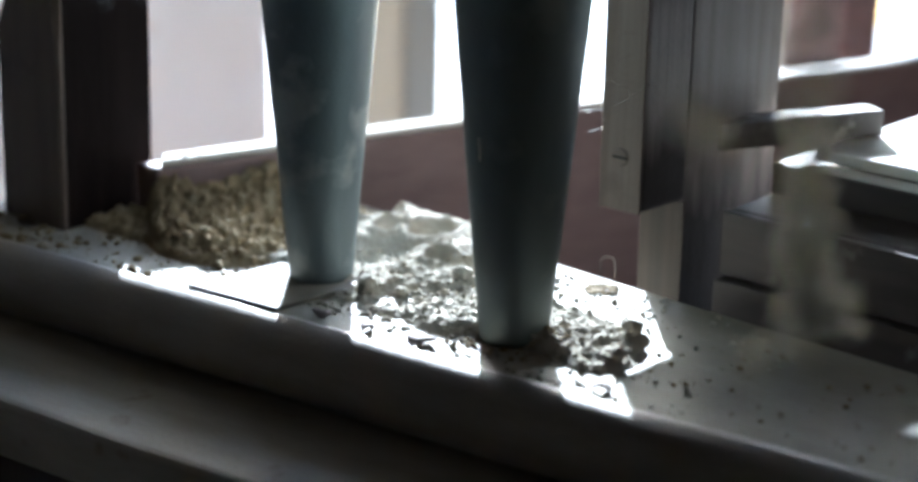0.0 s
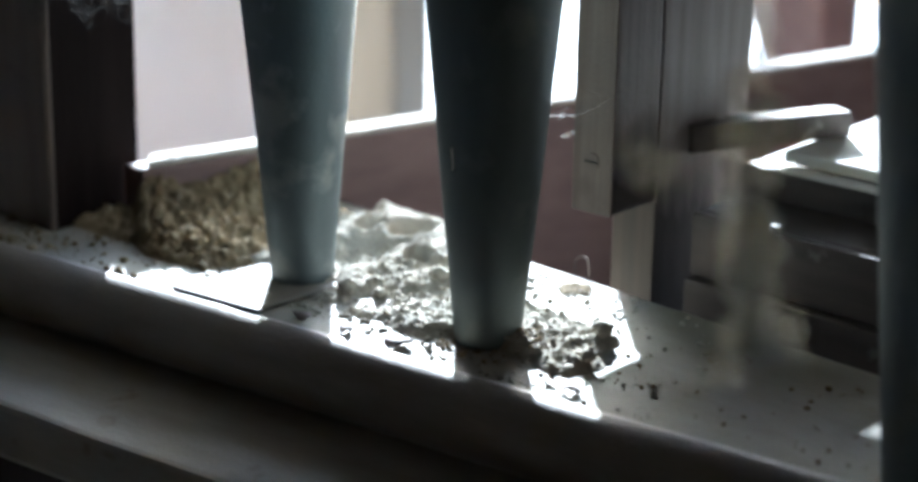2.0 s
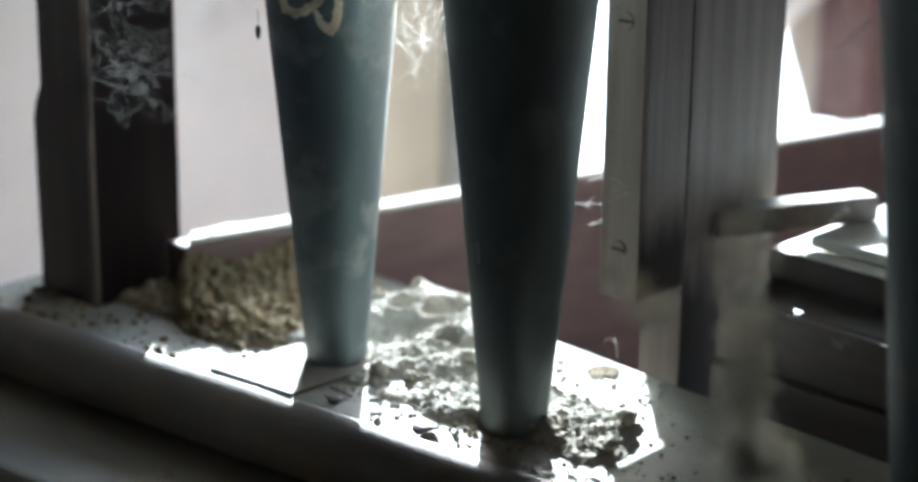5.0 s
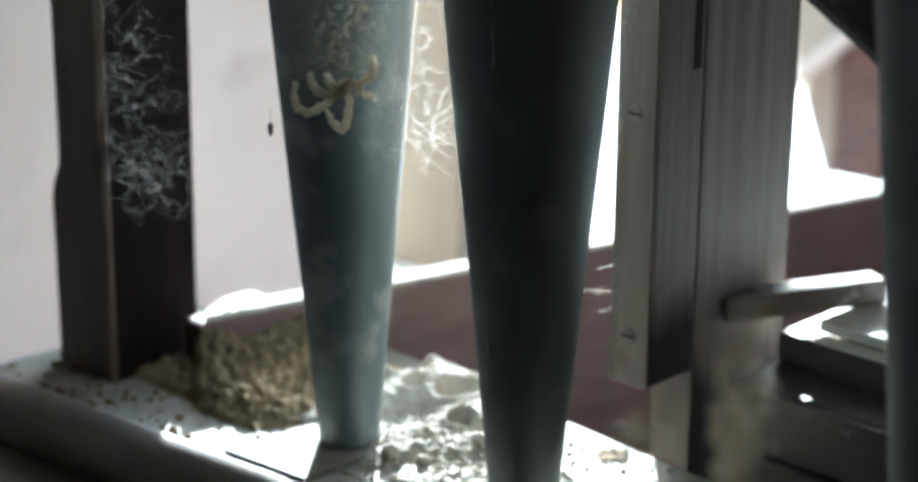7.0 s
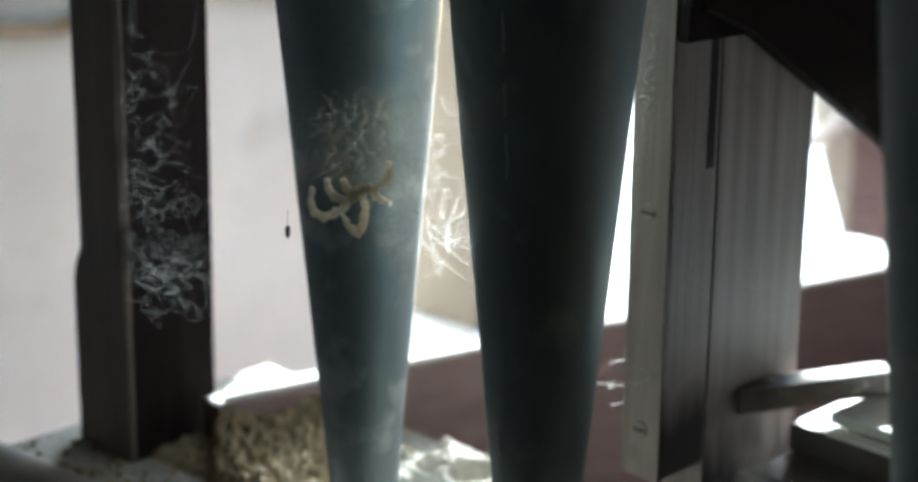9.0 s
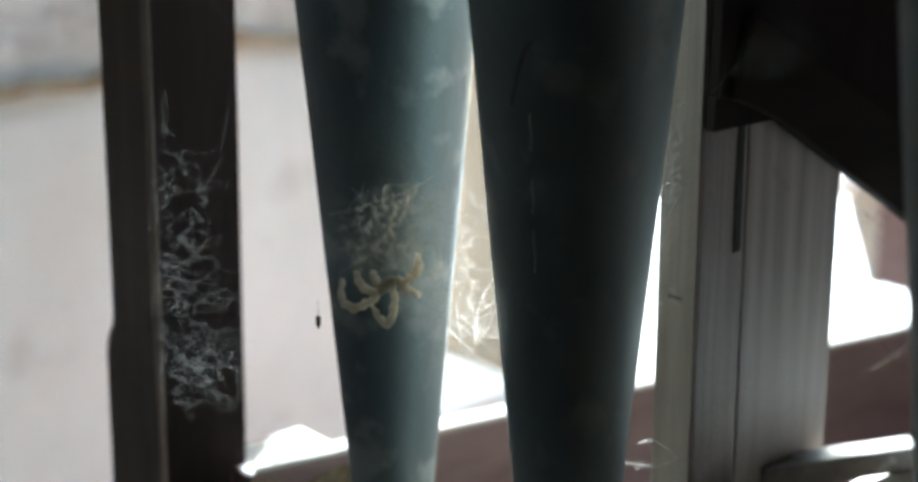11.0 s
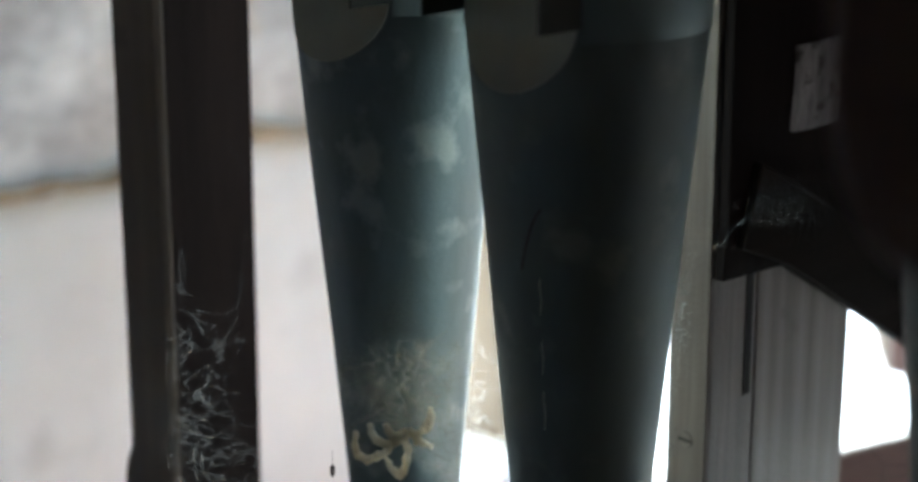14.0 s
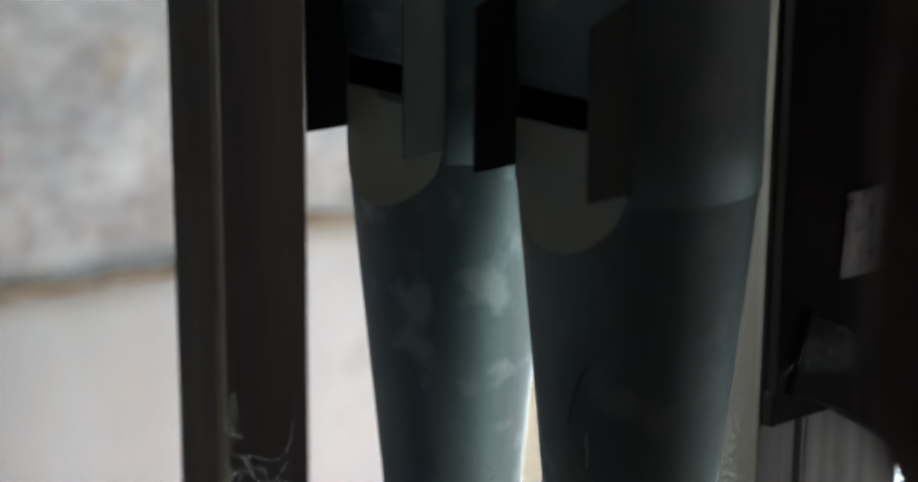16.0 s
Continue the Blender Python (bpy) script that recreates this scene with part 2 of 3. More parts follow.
def run(profile, x0, x1, n=40, wobble=0.0004):
    """A profile of (y, z) drawn along x."""
    bm = bmesh.new()
    rows = []
    for i in range(n + 1):
        x = x0 + (x1 - x0) * i / n
        rows.append([bm.verts.new(Vector((x, y, z)) + noise.noise_vector(Vector((x * 25, y * 60, z * 60))) * wobble) for y, z in profile])
    k = len(profile)
    for i in range(n):
        for j in range(k):
            bm.faces.new((rows[i][j], rows[i][(j + 1) % k], rows[i + 1][(j + 1) % k], rows[i + 1][j]))
    bm.faces.new(rows[0])
    bm.faces.new(rows[-1][::-1])
    return bm


# ---- room ----
def structure(name, bm, material, label, smooth=False):
    return tagged(obj(name, bm, material, None, smooth), label, "structure", "", "structure")


structure("floor", box(-3.2, 3.2, -3.2, 1.7, -1.3, -1.2, 0), M_BOUNCE, "unseen pale floor added to bounce light upwards")
structure("ceiling", box(-3.2, 3.2, -3.2, 1.8, 2.2, 2.3, 0), M_ROOM, "unseen plain ceiling added to close the room")
structure("wall_south", box(-3.2, 3.2, -3.3, -3.2, -1.2, 2.2, 0), M_BOUNCE, "unseen pale wall added to bounce light on the organ front")
# Invented dark wall, out of view, that stops light from the right.
structure("wall_east", box(0.95, 1.0, -3.2, 1.7, -1.2, 2.2, 0), M_DARKWOOD, "unseen dark wooden wall added to block scattered sun")
structure("wall_north", slab([(-3.2, 1.7), (3.2, 1.7), (3.2, 1.8), (-3.2, 1.8)], -1.2, -0.25, 0), M_PLASTER, "whitewashed wall below a wide window opening")
# Added out of view to cut window light from the right.
structure("wall_north_end", box(-0.15, 3.2, 1.7, 1.8, -0.25, 2.2, 0), M_ROOM, "unseen wall added to narrow the window light")
# Soffit and side panel are unseen additions that hold light back.
structure("shade_soffit", box(-0.34, 0.90, -0.80, 0.46, 0.61, 0.64, 0.002), M_DARKWOOD, "unseen dark wooden soffit added to shade the upper pipes")
structure("light_block_side", box(0.575, 0.60, -1.2, 1.69, -1.2, 0.609, 0.002), M_SHADEWOOD, "unseen dark wooden panel added to block light from the right")
# Lintel added out of view so that less sky light enters.
structure("wall_north_lintel", box(-3.2, -0.15, 1.7, 1.8, 1.75, 2.2, 0), M_PLASTER, "unseen whitewashed wall added above the window opening to limit its light")
structure("wall_west", box(-0.80, -0.632, -3.2, 0.42, -1.2, 2.2, 0.0, 0.010, 40), M_STONE, "rough grey rubble stone wall")


def coat(x, y0, y1, z0, z1, depth, n):
    """A plaster coat with a ragged upper edge and an uneven face."""
    bm = bmesh.new()
    rows = []
    for i in range(n + 1):
        y = y0 + (y1 - y0) * i / n
        top = z1 + 0.012 * noise.fractal(Vector((y * 9, 2, 5)), 1.0, 2.0, 4) + 0.02 * noise.noise(Vector((y * 3, 0, 1)))
        row = []
        for j in range(25):
            z = z0 + (top - z0) * (j / 24) ** 0.6
            row.append(bm.verts.new((x + 0.003 * noise.fractal(Vector((y * 8, z * 8, 3)), 1.0, 2.0, 3) - (0.006 if j == 24 else 0), y, z)))
        row.append(bm.verts.new((x - depth, y, top)))
        rows.append(row)
    for i in range(n):
        for j in range(25):
            bm.faces.new((rows[i][j], rows[i + 1][j], rows[i + 1][j + 1], rows[i][j + 1]))
    return bm


structure("plaster_coat", coat(-0.613, -1.6, 0.42, -0.9, 0.152, 0.03, 160), M_PLASTER, "whitewashed plaster coat with a ragged broken top", True)
bm = bmesh.new()
edge_rows = []
for i in range(161):
    y = -1.6 + 2.02 * i / 160
    top = 0.152 + 0.012 * noise.fractal(Vector((y * 9, 2, 5)), 1.0, 2.0, 4) + 0.02 * noise.noise(Vector((y * 3, 0, 1)))
    w = 0.003 + 0.006 * max(0.0, 0.4 + noise.noise(Vector((y * 22, 7, 0))))
    edge_rows.append([bm.verts.new((x, y, z)) for x, z in ((-0.625, top - 0.001), (-0.613, top - w * 0.4), (-0.609, top + w * 0.3), (-0.613, top + w), (-0.628, top + w))])
for a, b in zip(edge_rows, edge_rows[1:]):
    for i in range(4):
        bm.faces.new((a[i], a[i + 1], b[i + 1], b[i]))
structure("plaster_edge", bm, M_OCHRE, "ragged ochre edge of the broken plaster", True)
structure("window_sill", slab([(-2.2, 1.7), (-2.2, 0.46), (-0.625, 0.46), (-0.625, 0.60), (-0.40, 0.72), (-0.15, 0.80), (-0.50, 1.3), (-0.70, 1.7)], -0.26, -0.20, 0.0, 0.0, 0), M_PLASTER, "bright whitewashed stone sill")


# ---- organ case ----
def half_round(cy, cz, r, a0, a1, n):
    return [(cy + r * math.cos(radians(a0 + (a1 - a0) * i / n)), cz + r * math.sin(radians(a0 + (a1 - a0) * i / n))) for i in range(n + 1)]


TURN = 7.1      # the moulding runs at this angle to the row of pipes


def front_line(x):
    return -0.0365 + 0.1245 * x


tagged(obj("toe_board", slab([(-0.305, front_line(-0.305)), (0.45, front_line(0.45)), (0.45, 0.0655), (-0.305, 0.0965)], -0.03, 0.0, 0.0008, 0.0004, 20), M_BOARD), "pale painted toe board covered with dust", "board", "", "structure")
prof = half_round(-0.0367, -0.0165, 0.0172, 90, 275, 24) + [(-0.0362, -0.034)]
for ob in (tagged(obj("moulding", run(prof, -0.345, 0.50), M_MOULD, None, True), "worn half-round painted moulding along the board", "moulding", "", "structure"),
           tagged(obj("lower_ledge", box(-0.36, 0.50, -0.113, -0.02, -0.06, -0.0342, 0.003, 0.0005, 20), M_LEDGE), "dusty brown flat ledge below the half-round moulding, coloured lighter as lit", "ledge", "", "structure"),
           tagged(obj("lower_fascia", box(-0.36, 0.50, -0.108, -0.03, -0.35, -0.0605, 0.003), M_DARKWOOD), "dark red-brown fascia under the ledge", "fascia", "", "structure")):
    ob.matrix_world = pose(0, 0, 0, 0, 0, TURN)


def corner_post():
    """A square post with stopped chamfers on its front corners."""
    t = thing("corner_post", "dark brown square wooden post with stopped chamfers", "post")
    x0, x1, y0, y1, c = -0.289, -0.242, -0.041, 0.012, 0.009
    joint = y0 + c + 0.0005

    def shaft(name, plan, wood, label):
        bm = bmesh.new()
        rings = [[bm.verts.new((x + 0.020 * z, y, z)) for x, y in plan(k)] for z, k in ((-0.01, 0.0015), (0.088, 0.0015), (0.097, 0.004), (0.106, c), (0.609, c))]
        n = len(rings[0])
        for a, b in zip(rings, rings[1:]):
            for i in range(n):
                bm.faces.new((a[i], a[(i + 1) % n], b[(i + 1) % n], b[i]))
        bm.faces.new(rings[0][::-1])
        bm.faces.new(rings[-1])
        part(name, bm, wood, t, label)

    # Two wood tones put the post's lit and shaded faces into colour.
    shaft("front_board", lambda k: [(x0 + k, y0), (x1 - min(k, 0.0025), y0), (x1, y0 + min(k, 0.0025)), (x1, y0 + 0.0035), (x0, joint), (x0, y0 + k)], M_POST, "grey-brown front board toned lighter as the lit face, with stopped chamfers")
    shaft("side_board", lambda k: [(x0, joint + 0.0006), (x1 - 0.0004, y0 + 0.0041), (x1 - 0.0004, y1), (x0, y1)], M_SHADEWOOD, "side board toned dark as the shaded face")


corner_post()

rail = thing("side_rail", "red-brown wooden rail with a dusty top coloured pale as lit", "rail")
part("beam", slab([(-0.2385, 0.0), (-0.2225, 0.0), (-0.0680, 0.62), (-0.0840, 0.62)], -0.32, 0.0262, 0.002, 0.0005, 12), M_RAIL, rail)
# Pale strip holds both dust and the brightness of the lit rail top.
part("top_strip", slab([(-0.2330, 0.0125), (-0.2220, 0.002), (-0.0675, 0.62), (-0.0795, 0.62)], 0.0267, 0.0298, 0.001), M_LIT_DUSTTOP, rail, "dusty strip coloured pale for the lit top")


def plate(outline, x0, x1, bevel):
    """A board in an upright plane across x, from an outline of (y, z)."""
    bm = bmesh.new()
    a = [bm.verts.new((x0, y, z)) for y, z in outline]
    b = [bm.verts.new((x1, y, z)) for y, z in outline]
    bm.faces.new(a[::-1])
    bm.faces.new(b)
    for i in range(len(a)):
        j = (i + 1) % len(a)
        bm.faces.new((a[i], a[j], b[j], b[i]))
    finish(bm, bevel, 0.0003, 3)
    return bm


def stile():
    t = thing("slotted_stile", "grey-brown planed wooden stile with a slot and screws", "stile")
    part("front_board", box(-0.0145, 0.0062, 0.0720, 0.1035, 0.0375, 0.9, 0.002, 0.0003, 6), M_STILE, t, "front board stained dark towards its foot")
    # Thin facing gives the front a darker, browner tone than the sides.
    part("face_board", box(-0.0149, 0.0064, 0.0704, 0.0719, 0.0372, 0.9, 0.0005, 0.0002, 6), M_STILE_FACE, t, "thin brown face on the front")
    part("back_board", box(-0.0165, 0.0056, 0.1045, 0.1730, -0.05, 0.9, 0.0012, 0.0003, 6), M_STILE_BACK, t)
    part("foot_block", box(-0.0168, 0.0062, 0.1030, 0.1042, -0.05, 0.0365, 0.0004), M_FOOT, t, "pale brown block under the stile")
    # Solid dark strips stand for the shade inside slot and screw grooves.
    part("slot", box(0.0045, 0.0066, 0.0955, 0.1000, 0.178, 0.27, 0.0), M_SLOT, t, "narrow dark strip for the shaded slot")
    for z in (0.0605, 0.161):
        s = bmesh.new()
        bmesh.ops.create_cone(s, cap_ends=True, segments=20, radius1=0.0042, radius2=0.0036, depth=0.0012, matrix=pose(-0.0040, 0.0702, z, 90))
        sc = part("screw", s, M_STILE_FACE, t, "slotted flat screw head")
        part("groove", box(-0.0076, -0.0004, 0.0692, 0.0700, z - 0.0005, z + 0.0005, 0.0), M_SLOT, sc)
    # Dark panel carries the upper stile's shade, with its stain, as colour.
    part("shade_upper_board", plate([(0.0735, 0.250), (0.1180, 0.250), (0.4000, 0.090), (0.6200, 0.090), (0.6200, 0.609), (0.0735, 0.609)], 0.0068, 0.0125, 0.0012), M_SHADEWOOD, t, "upper board coloured dark for shade and stain")
    # Paler slab imitates a patch of light on the dark board.
    part("lit_patch", slab([(0.0128, 0.1120), (0.0140, 0.1145), (0.0143, 0.1440), (0.0128, 0.1470)], 0.2950, 0.3330, 0.0005, 0.0012, 5), M_LITPATCH, t, "grained wood patch coloured pale where light falls")


stile()


def brace():
    """A board on the stile's side: level foot, then a long slanting lower edge."""
    t = thing("diagonal_brace", "dark wooden brace slanting down from the stile", "brace")
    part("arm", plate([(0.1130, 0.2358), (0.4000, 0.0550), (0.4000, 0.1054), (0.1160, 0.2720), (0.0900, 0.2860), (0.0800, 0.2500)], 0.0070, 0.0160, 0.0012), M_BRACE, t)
    # Lower rim of the same shade, again put into the wood colour.
    part("foot_plate", plate([(0.0725, 0.2365), (0.1150, 0.2350), (0.1150, 0.2500), (0.0725, 0.2520)], 0.0066, 0.0118, 0.0008), M_SHADEWOOD, t, "foot plate coloured dark for shade")


brace()

chest = thing("wind_chest", "dark wooden wind chest with a lid whitened for sunlight", "chest")
part("body", box(0.02, 0.50, 0.118, 0.40, -0.05, 0.034, 0.002, 0.0004, 8), M_BOX, chest)
part("upper_frame", box(0.0195, 0.50, 0.1505, 0.405, 0.0342, 0.0480, 0.001), M_BOX, chest)
# Plaster white on the lid puts its sunlit brightness into colour.
part("lid", box(0.036, 0.290, 0.158, 0.410, 0.0505, 0.056, 0.001), M_PLASTER, chest, "lid coloured white for its sunlit top")
part("lid_edge", box(0.040, 0.500, 0.1490, 0.1575, 0.0483, 0.0502, 0.0006), M_PLASTER, chest, "pale thin edge under the lid")
part("rail", box(0.0195, 0.500, 0.1130, 0.1178, 0.0050, 0.0335, 0.0008), M_BOX, chest)
part("rail", box(0.0195, 0.500, 0.1090, 0.1178, -0.0500, 0.0036, 0.0010), M_BOX, chest)
tagged(obj("batten", slab([(0.0099, 0.1236), (0.0455, 0.1985), (0.0320, 0.2040), (0.0068, 0.1500), (0.0068, 0.1245)], 0.0563, 0.0685, 0.0010, 0.0004, 4), M_BATTEN), "dusty wooden batten lying on the chest", "batten")


def bracket():
    """A board with a rounded lower corner, hanging from the soffit."""
    right, back = Vector((0.80, 0.60, 0)), Vector((-0.60, 0.80, 0))
    o = Vector((0.268, -0.212, 0))
    outline = [(0.0, 0.61), (0.0, 0.405)]
    outline += [(0.024 - 0.024 * math.cos(radians(a)), 0.405 - 0.045 * math.sin(radians(a))) for a in range(12, 91, 13)]
    outline += [(0.14, 0.352), (0.14, 0.61)]
    bm = bmesh.new()
    a = [bm.verts.new(o + right * u + Vector((0, 0, z))) for u, z in outline]
    b = [bm.verts.new(o + right * u + back * 0.025 + Vector((0, 0, z))) for u, z in outline]
    bm.faces.new(a)
    bm.faces.new(b[::-1])
    for i in range(len(a)):
        j = (i + 1) % len(a)
        bm.faces.new((a[i], a[j], b[j], b[i]))
    finish(bm, 0.0015)
    tagged(obj("hanging_bracket", bm, M_RAIL), "red-brown wooden bracket with a rounded lower corner", "bracket")


bracket()


# ---- pipes ----
def organ_pipe(label, cx, cy, r0, k, zj, half, zinc, top=1.3):
    """A metal flue pipe: conical foot, flattened lips, mouth, two ears and the body."""
    t = thing("organ_pipe", label, "organ pipe", group="pipes of the front")
    rb = r0 + k * zj
    lip0, sill, upper, arch = zj - 0.0205, zj + 0.0245, zj + 0.037, zj + 0.13
    flat = math.sqrt(rb * rb - half * half)
    seg = 128

    def lip_width(z):
        u = (zj + 0.006 - z) / (zj + 0.006 - lip0)
        return half * math.sqrt(max(0.0, 1 - max(0.0, u) ** 2))

    def lip_depth(z):
        return math.sqrt(max(1e-9, min(r0 + k * z, rb) ** 2 - lip_width(z) ** 2))

    def ring_surface(zs, rad, clamp, skip=None):
        bm = bmesh.new()
        rows = []
        for z in zs:
            row = []
            for i in range(seg):
                a = 2 * math.pi * (i + 0.5) / seg
                r = rad(z) * (1 + 0.006 * noise.noise(Vector((math.cos(a) * 2, math.sin(a) * 2 + cx * 50, z * 12))))
                x, y = r * math.cos(a), r * math.sin(a)
                lim = clamp(z)
                if y < -lim:
                    y = -lim
                row.append(bm.verts.new((cx + x, cy + y, z)))
            rows.append(row)
        for q in range(len(zs) - 1):
            for i in range(seg):
                j = (i + 1) % seg
                xm, ym = (rows[q][i].co.x + rows[q][j].co.x) / 2 - cx, rows[q][i].co.y - cy
                if skip and skip(xm, ym, (zs[q] + zs[q + 1]) / 2):
                    continue
                bm.faces.new((rows[q][i], rows[q][j], rows[q + 1][j], rows[q + 1][i]))
        return bm

    zs = [0.0, 0.003] + [lip0 * i / 24 for i in range(1, 25)] + [lip0 + (sill - lip0) * i / 16 for i in range(1, 17)]
    foot = ring_surface(zs, lambda z: min(r0 + k * z, rb), lambda z: 9 if z < lip0 else lip_depth(z))
    f = part("foot", foot, zinc, t, "", True)
    zs = [zj, sill, upper] + [upper + (arch - upper) * i / 24 for i in range(1, 25)] + [top]
    body = ring_surface(zs, lambda z: rb + 0.0006, lambda z: flat + (rb - flat) * max(0, (z - upper) / (arch - upper)) if z < arch else 9,
                        lambda x, y, z: abs(x) < half - 0.0005 and y < 0 and z < upper)
    b = part("body", body, zinc, t, "", True)
    for o in (f, b):
        s = o.modifiers.new("wall", "SOLIDIFY")
        s.thickness, s.offset = 0.0008, -1
    d = bmesh.new()
    bmesh.ops.create_cone(d, cap_ends=True, segments=48, radius1=rb * 0.8, radius2=rb * 0.8, depth=0.002, matrix=Matrix.Translation((cx, cy + 0.002, sill - 0.002)))
    part("languid", d, zinc, t)
    # the flat, paler lower lip: a half-round plate let into the foot
    lip = bmesh.new()
    n0 = 20
    rim = []
    for i in range(n0 + 1):
        z = lip0 + (sill - lip0) * (i / n0) ** 1.6
        rim.append((lip_width(z) * 0.985, cy - lip_depth(z) - 0.0007, z))
    left = [lip.verts.new((cx - w, y, z)) for w, y, z in rim]
    right = [lip.verts.new((cx + w, y, z)) for w, y, z in rim]
    for i in range(n0):
        q = [left[i], right[i], right[i + 1], left[i + 1]]
        lip.faces.new(q if i else [left[0], right[1], left[1]])
    lp = part("lower_lip", lip, M_LIP, t, "pale half-round lower lip")
    lp.modifiers.new("wall", "SOLIDIFY").thickness = 0.0006
    for s in (-1, 1):
        bm = bmesh.new()
        y1, y0 = cy - flat + 0.008, cy - flat - 0.021
        pts = [(y1, zj + 0.0055), (y0, zj + 0.0055), (y0, zj + 0.068), (y1, zj + 0.080)]
        x = cx + s * (half + 0.0006)
        lo = [bm.verts.new((x - 0.0006, y, z)) for y, z in pts]
        hi = [bm.verts.new((x + 0.0006, y, z)) for y, z in pts]
        bm.faces.new(lo)
        bm.faces.new(hi[::-1])
        for i in range(4):
            bm.faces.new((lo[i], lo[(i + 1) % 4], hi[(i + 1) % 4], hi[i]))
        part("ear", bm, M_EAR, t, "ear coloured dark for its dim reflection")
    return t


organ_pipe("dull dark zinc organ pipe with a tapering foot", 0.0, 0.0, 0.0136, 0.0938, 0.354, 0.030, M_ZINC)
organ_pipe("smaller blue-grey zinc organ pipe beside the post", -0.1075, -0.003, 0.0135, 0.0895, 0.351, 0.032, M_ZINC_DUSTY)
organ_pipe("dark zinc organ pipe with an outer ear", 0.2005, 0.0, 0.016, 0.096, 0.37, 0.03, M_ZINC)


# ---- dirt ----
def field(x0, x1, y0, y1, nx, ny, height):
    bm = bmesh.new()
    g = [[bm.verts.new((x0 + (x1 - x0) * i / nx, y0 + (y1 - y0) * j / ny, 0)) for j in range(ny + 1)] for i in range(nx + 1)]
    for row in g:
        for v in row:
            v.co.z = height(v.co.x, v.co.y)
    for i in range(nx):
        for j in range(ny):
            v = g[i][j].co
            if v.z > -0.003 and v.y > front_line(v.x) + 0.001:
                bm.faces.new((g[i][j], g[i + 1][j], g[i + 1][j + 1], g[i][j + 1]))
    bmesh.ops.delete(bm, geom=[v for v in bm.verts if not v.link_faces], context="VERTS")
    return bm


PITS = [(-0.143, 0.066, 0.012), (-0.102, 0.061, 0.011), (-0.120, 0.052, 0.007), (-0.012, 0.072, 0.007), (-0.078, 0.040, 0.006)]


def smooth01(v):
    v = max(0.0, min(1.0, v))
    return v * v * (3 - 2 * v)


def dust_height(x, y):
    p = Vector((x, y, 0))
    right = 0.080 - 0.55 * max(0, y) + 0.02 * noise.noise(p * 30)
    if y > 0.035:
        right = min(right, -0.055 + 0.012 * noise.noise(p * 50))
    front = front_line(x) + 0.014 + 0.010 * noise.noise(p * 45 + Vector((9, 0, 0))) + (0.022 if x < -0.085 else 0)
    edge = smooth01((x + 0.152) / 0.012) * smooth01((right - x) / 0.02) * smooth01((y - front) / 0.018) * smooth01((0.086 - y) / 0.006)
    h = 0.0034 + 0.0040 * smooth01((y - 0.02) / 0.035) * smooth01((-0.05 - x) / 0.03) + (0.0014 * noise.fractal(p * 150, 0.7, 2.1, 5) + 0.0012 * noise.noise(p * 40)) * (1 - 0.65 * smooth01((y - 0.03) / 0.02)) + 0.0006 * noise.noise(p * 420)
    for px, py, pr in PITS:
        d = math.hypot(x - px, y - py) / pr
        h += 0.002 * math.exp(-((d - 1.2) / 0.3) ** 2) - 0.012 * math.exp(-(d / 0.95) ** 4)
    h -= 0.006 * max(0, noise.noise(Vector((x * 24 + 3, y * 30, 4))) - 0.05)
    h += 0.004 * math.exp(-(math.hypot(x, y) / 0.022) ** 2)
    return h * edge - 0.0045 * (1 - edge) + (0.003 * smooth01((0.02 - x) / 0.1) * smooth01((y - 0.0) / 0.05)) * edge


tagged(obj("mortar_dust", field(-0.20, 0.100, -0.050, 0.0865, 540, 245, dust_height), M_DUST, None, True), "pale crumbly mortar dust with pits on the board", "dust", "", "stuff")


def heap_height(x, y):
    p = Vector((x, y, 7))
    d = x - (-0.2225 + 0.25 * y)
    if d < -0.0005 and y > 0.0:
        return -0.02
    u = max(0.0, 1 - max(0, d) / (0.098 + 0.012 * noise.noise(p * 25))) ** 0.9
    h = (0.0165 + 0.007 * math.exp(-(((x + 0.223) / 0.008) ** 2 + ((y - 0.008) / 0.010) ** 2)) + 0.006 * smooth01((y - 0.035) / 0.02)) * u * smooth01((y + 0.040) / 0.03) * smooth01((0.070 - y) / 0.014)
    # the dirt stops short of the post
    h *= 0.25 + 0.75 * smooth01((y - 0.005 + (x + 0.24) * 0.76 + 0.003 * noise.noise(p * 60)) / 0.008)
    if x < -0.235:
        h = min(h, 0.012)
    if y < -0.008:
        h = min(h, 0.010 + 0.25 * max(0, y + 0.03))
    return h * (1 + 0.2 * noise.noise(p * 40)) + 0.0045 * noise.fractal(p * 150, 0.7, 2.1, 6) * smooth01(h * 150) - 0.0035 + 0.004 * smooth01(h * 400)


tagged(obj("mortar_heap", field(-0.30, -0.125, -0.049, 0.105, 380, 300, heap_height), M_DIRT, None, True), "brown coarse mortar dirt heaped against the rail", "heap", "", "stuff")


def clod(bm, c, r, seed, flat=0.75):
    """An irregular crumb."""
    base = len(bm.verts)
    made = bmesh.ops.create_icosphere(bm, subdivisions=1, radius=1.0)["verts"]
    off = Vector((seed * 3.1, seed * 1.7, seed * 0.9))
    for v in made:
        k = 1 + 0.45 * noise.noise(v.co * 1.3 + off)
        v.co = Vector(c) + Vector((v.co.x * r * k, v.co.y * r * k, v.co.z * r * k * flat))


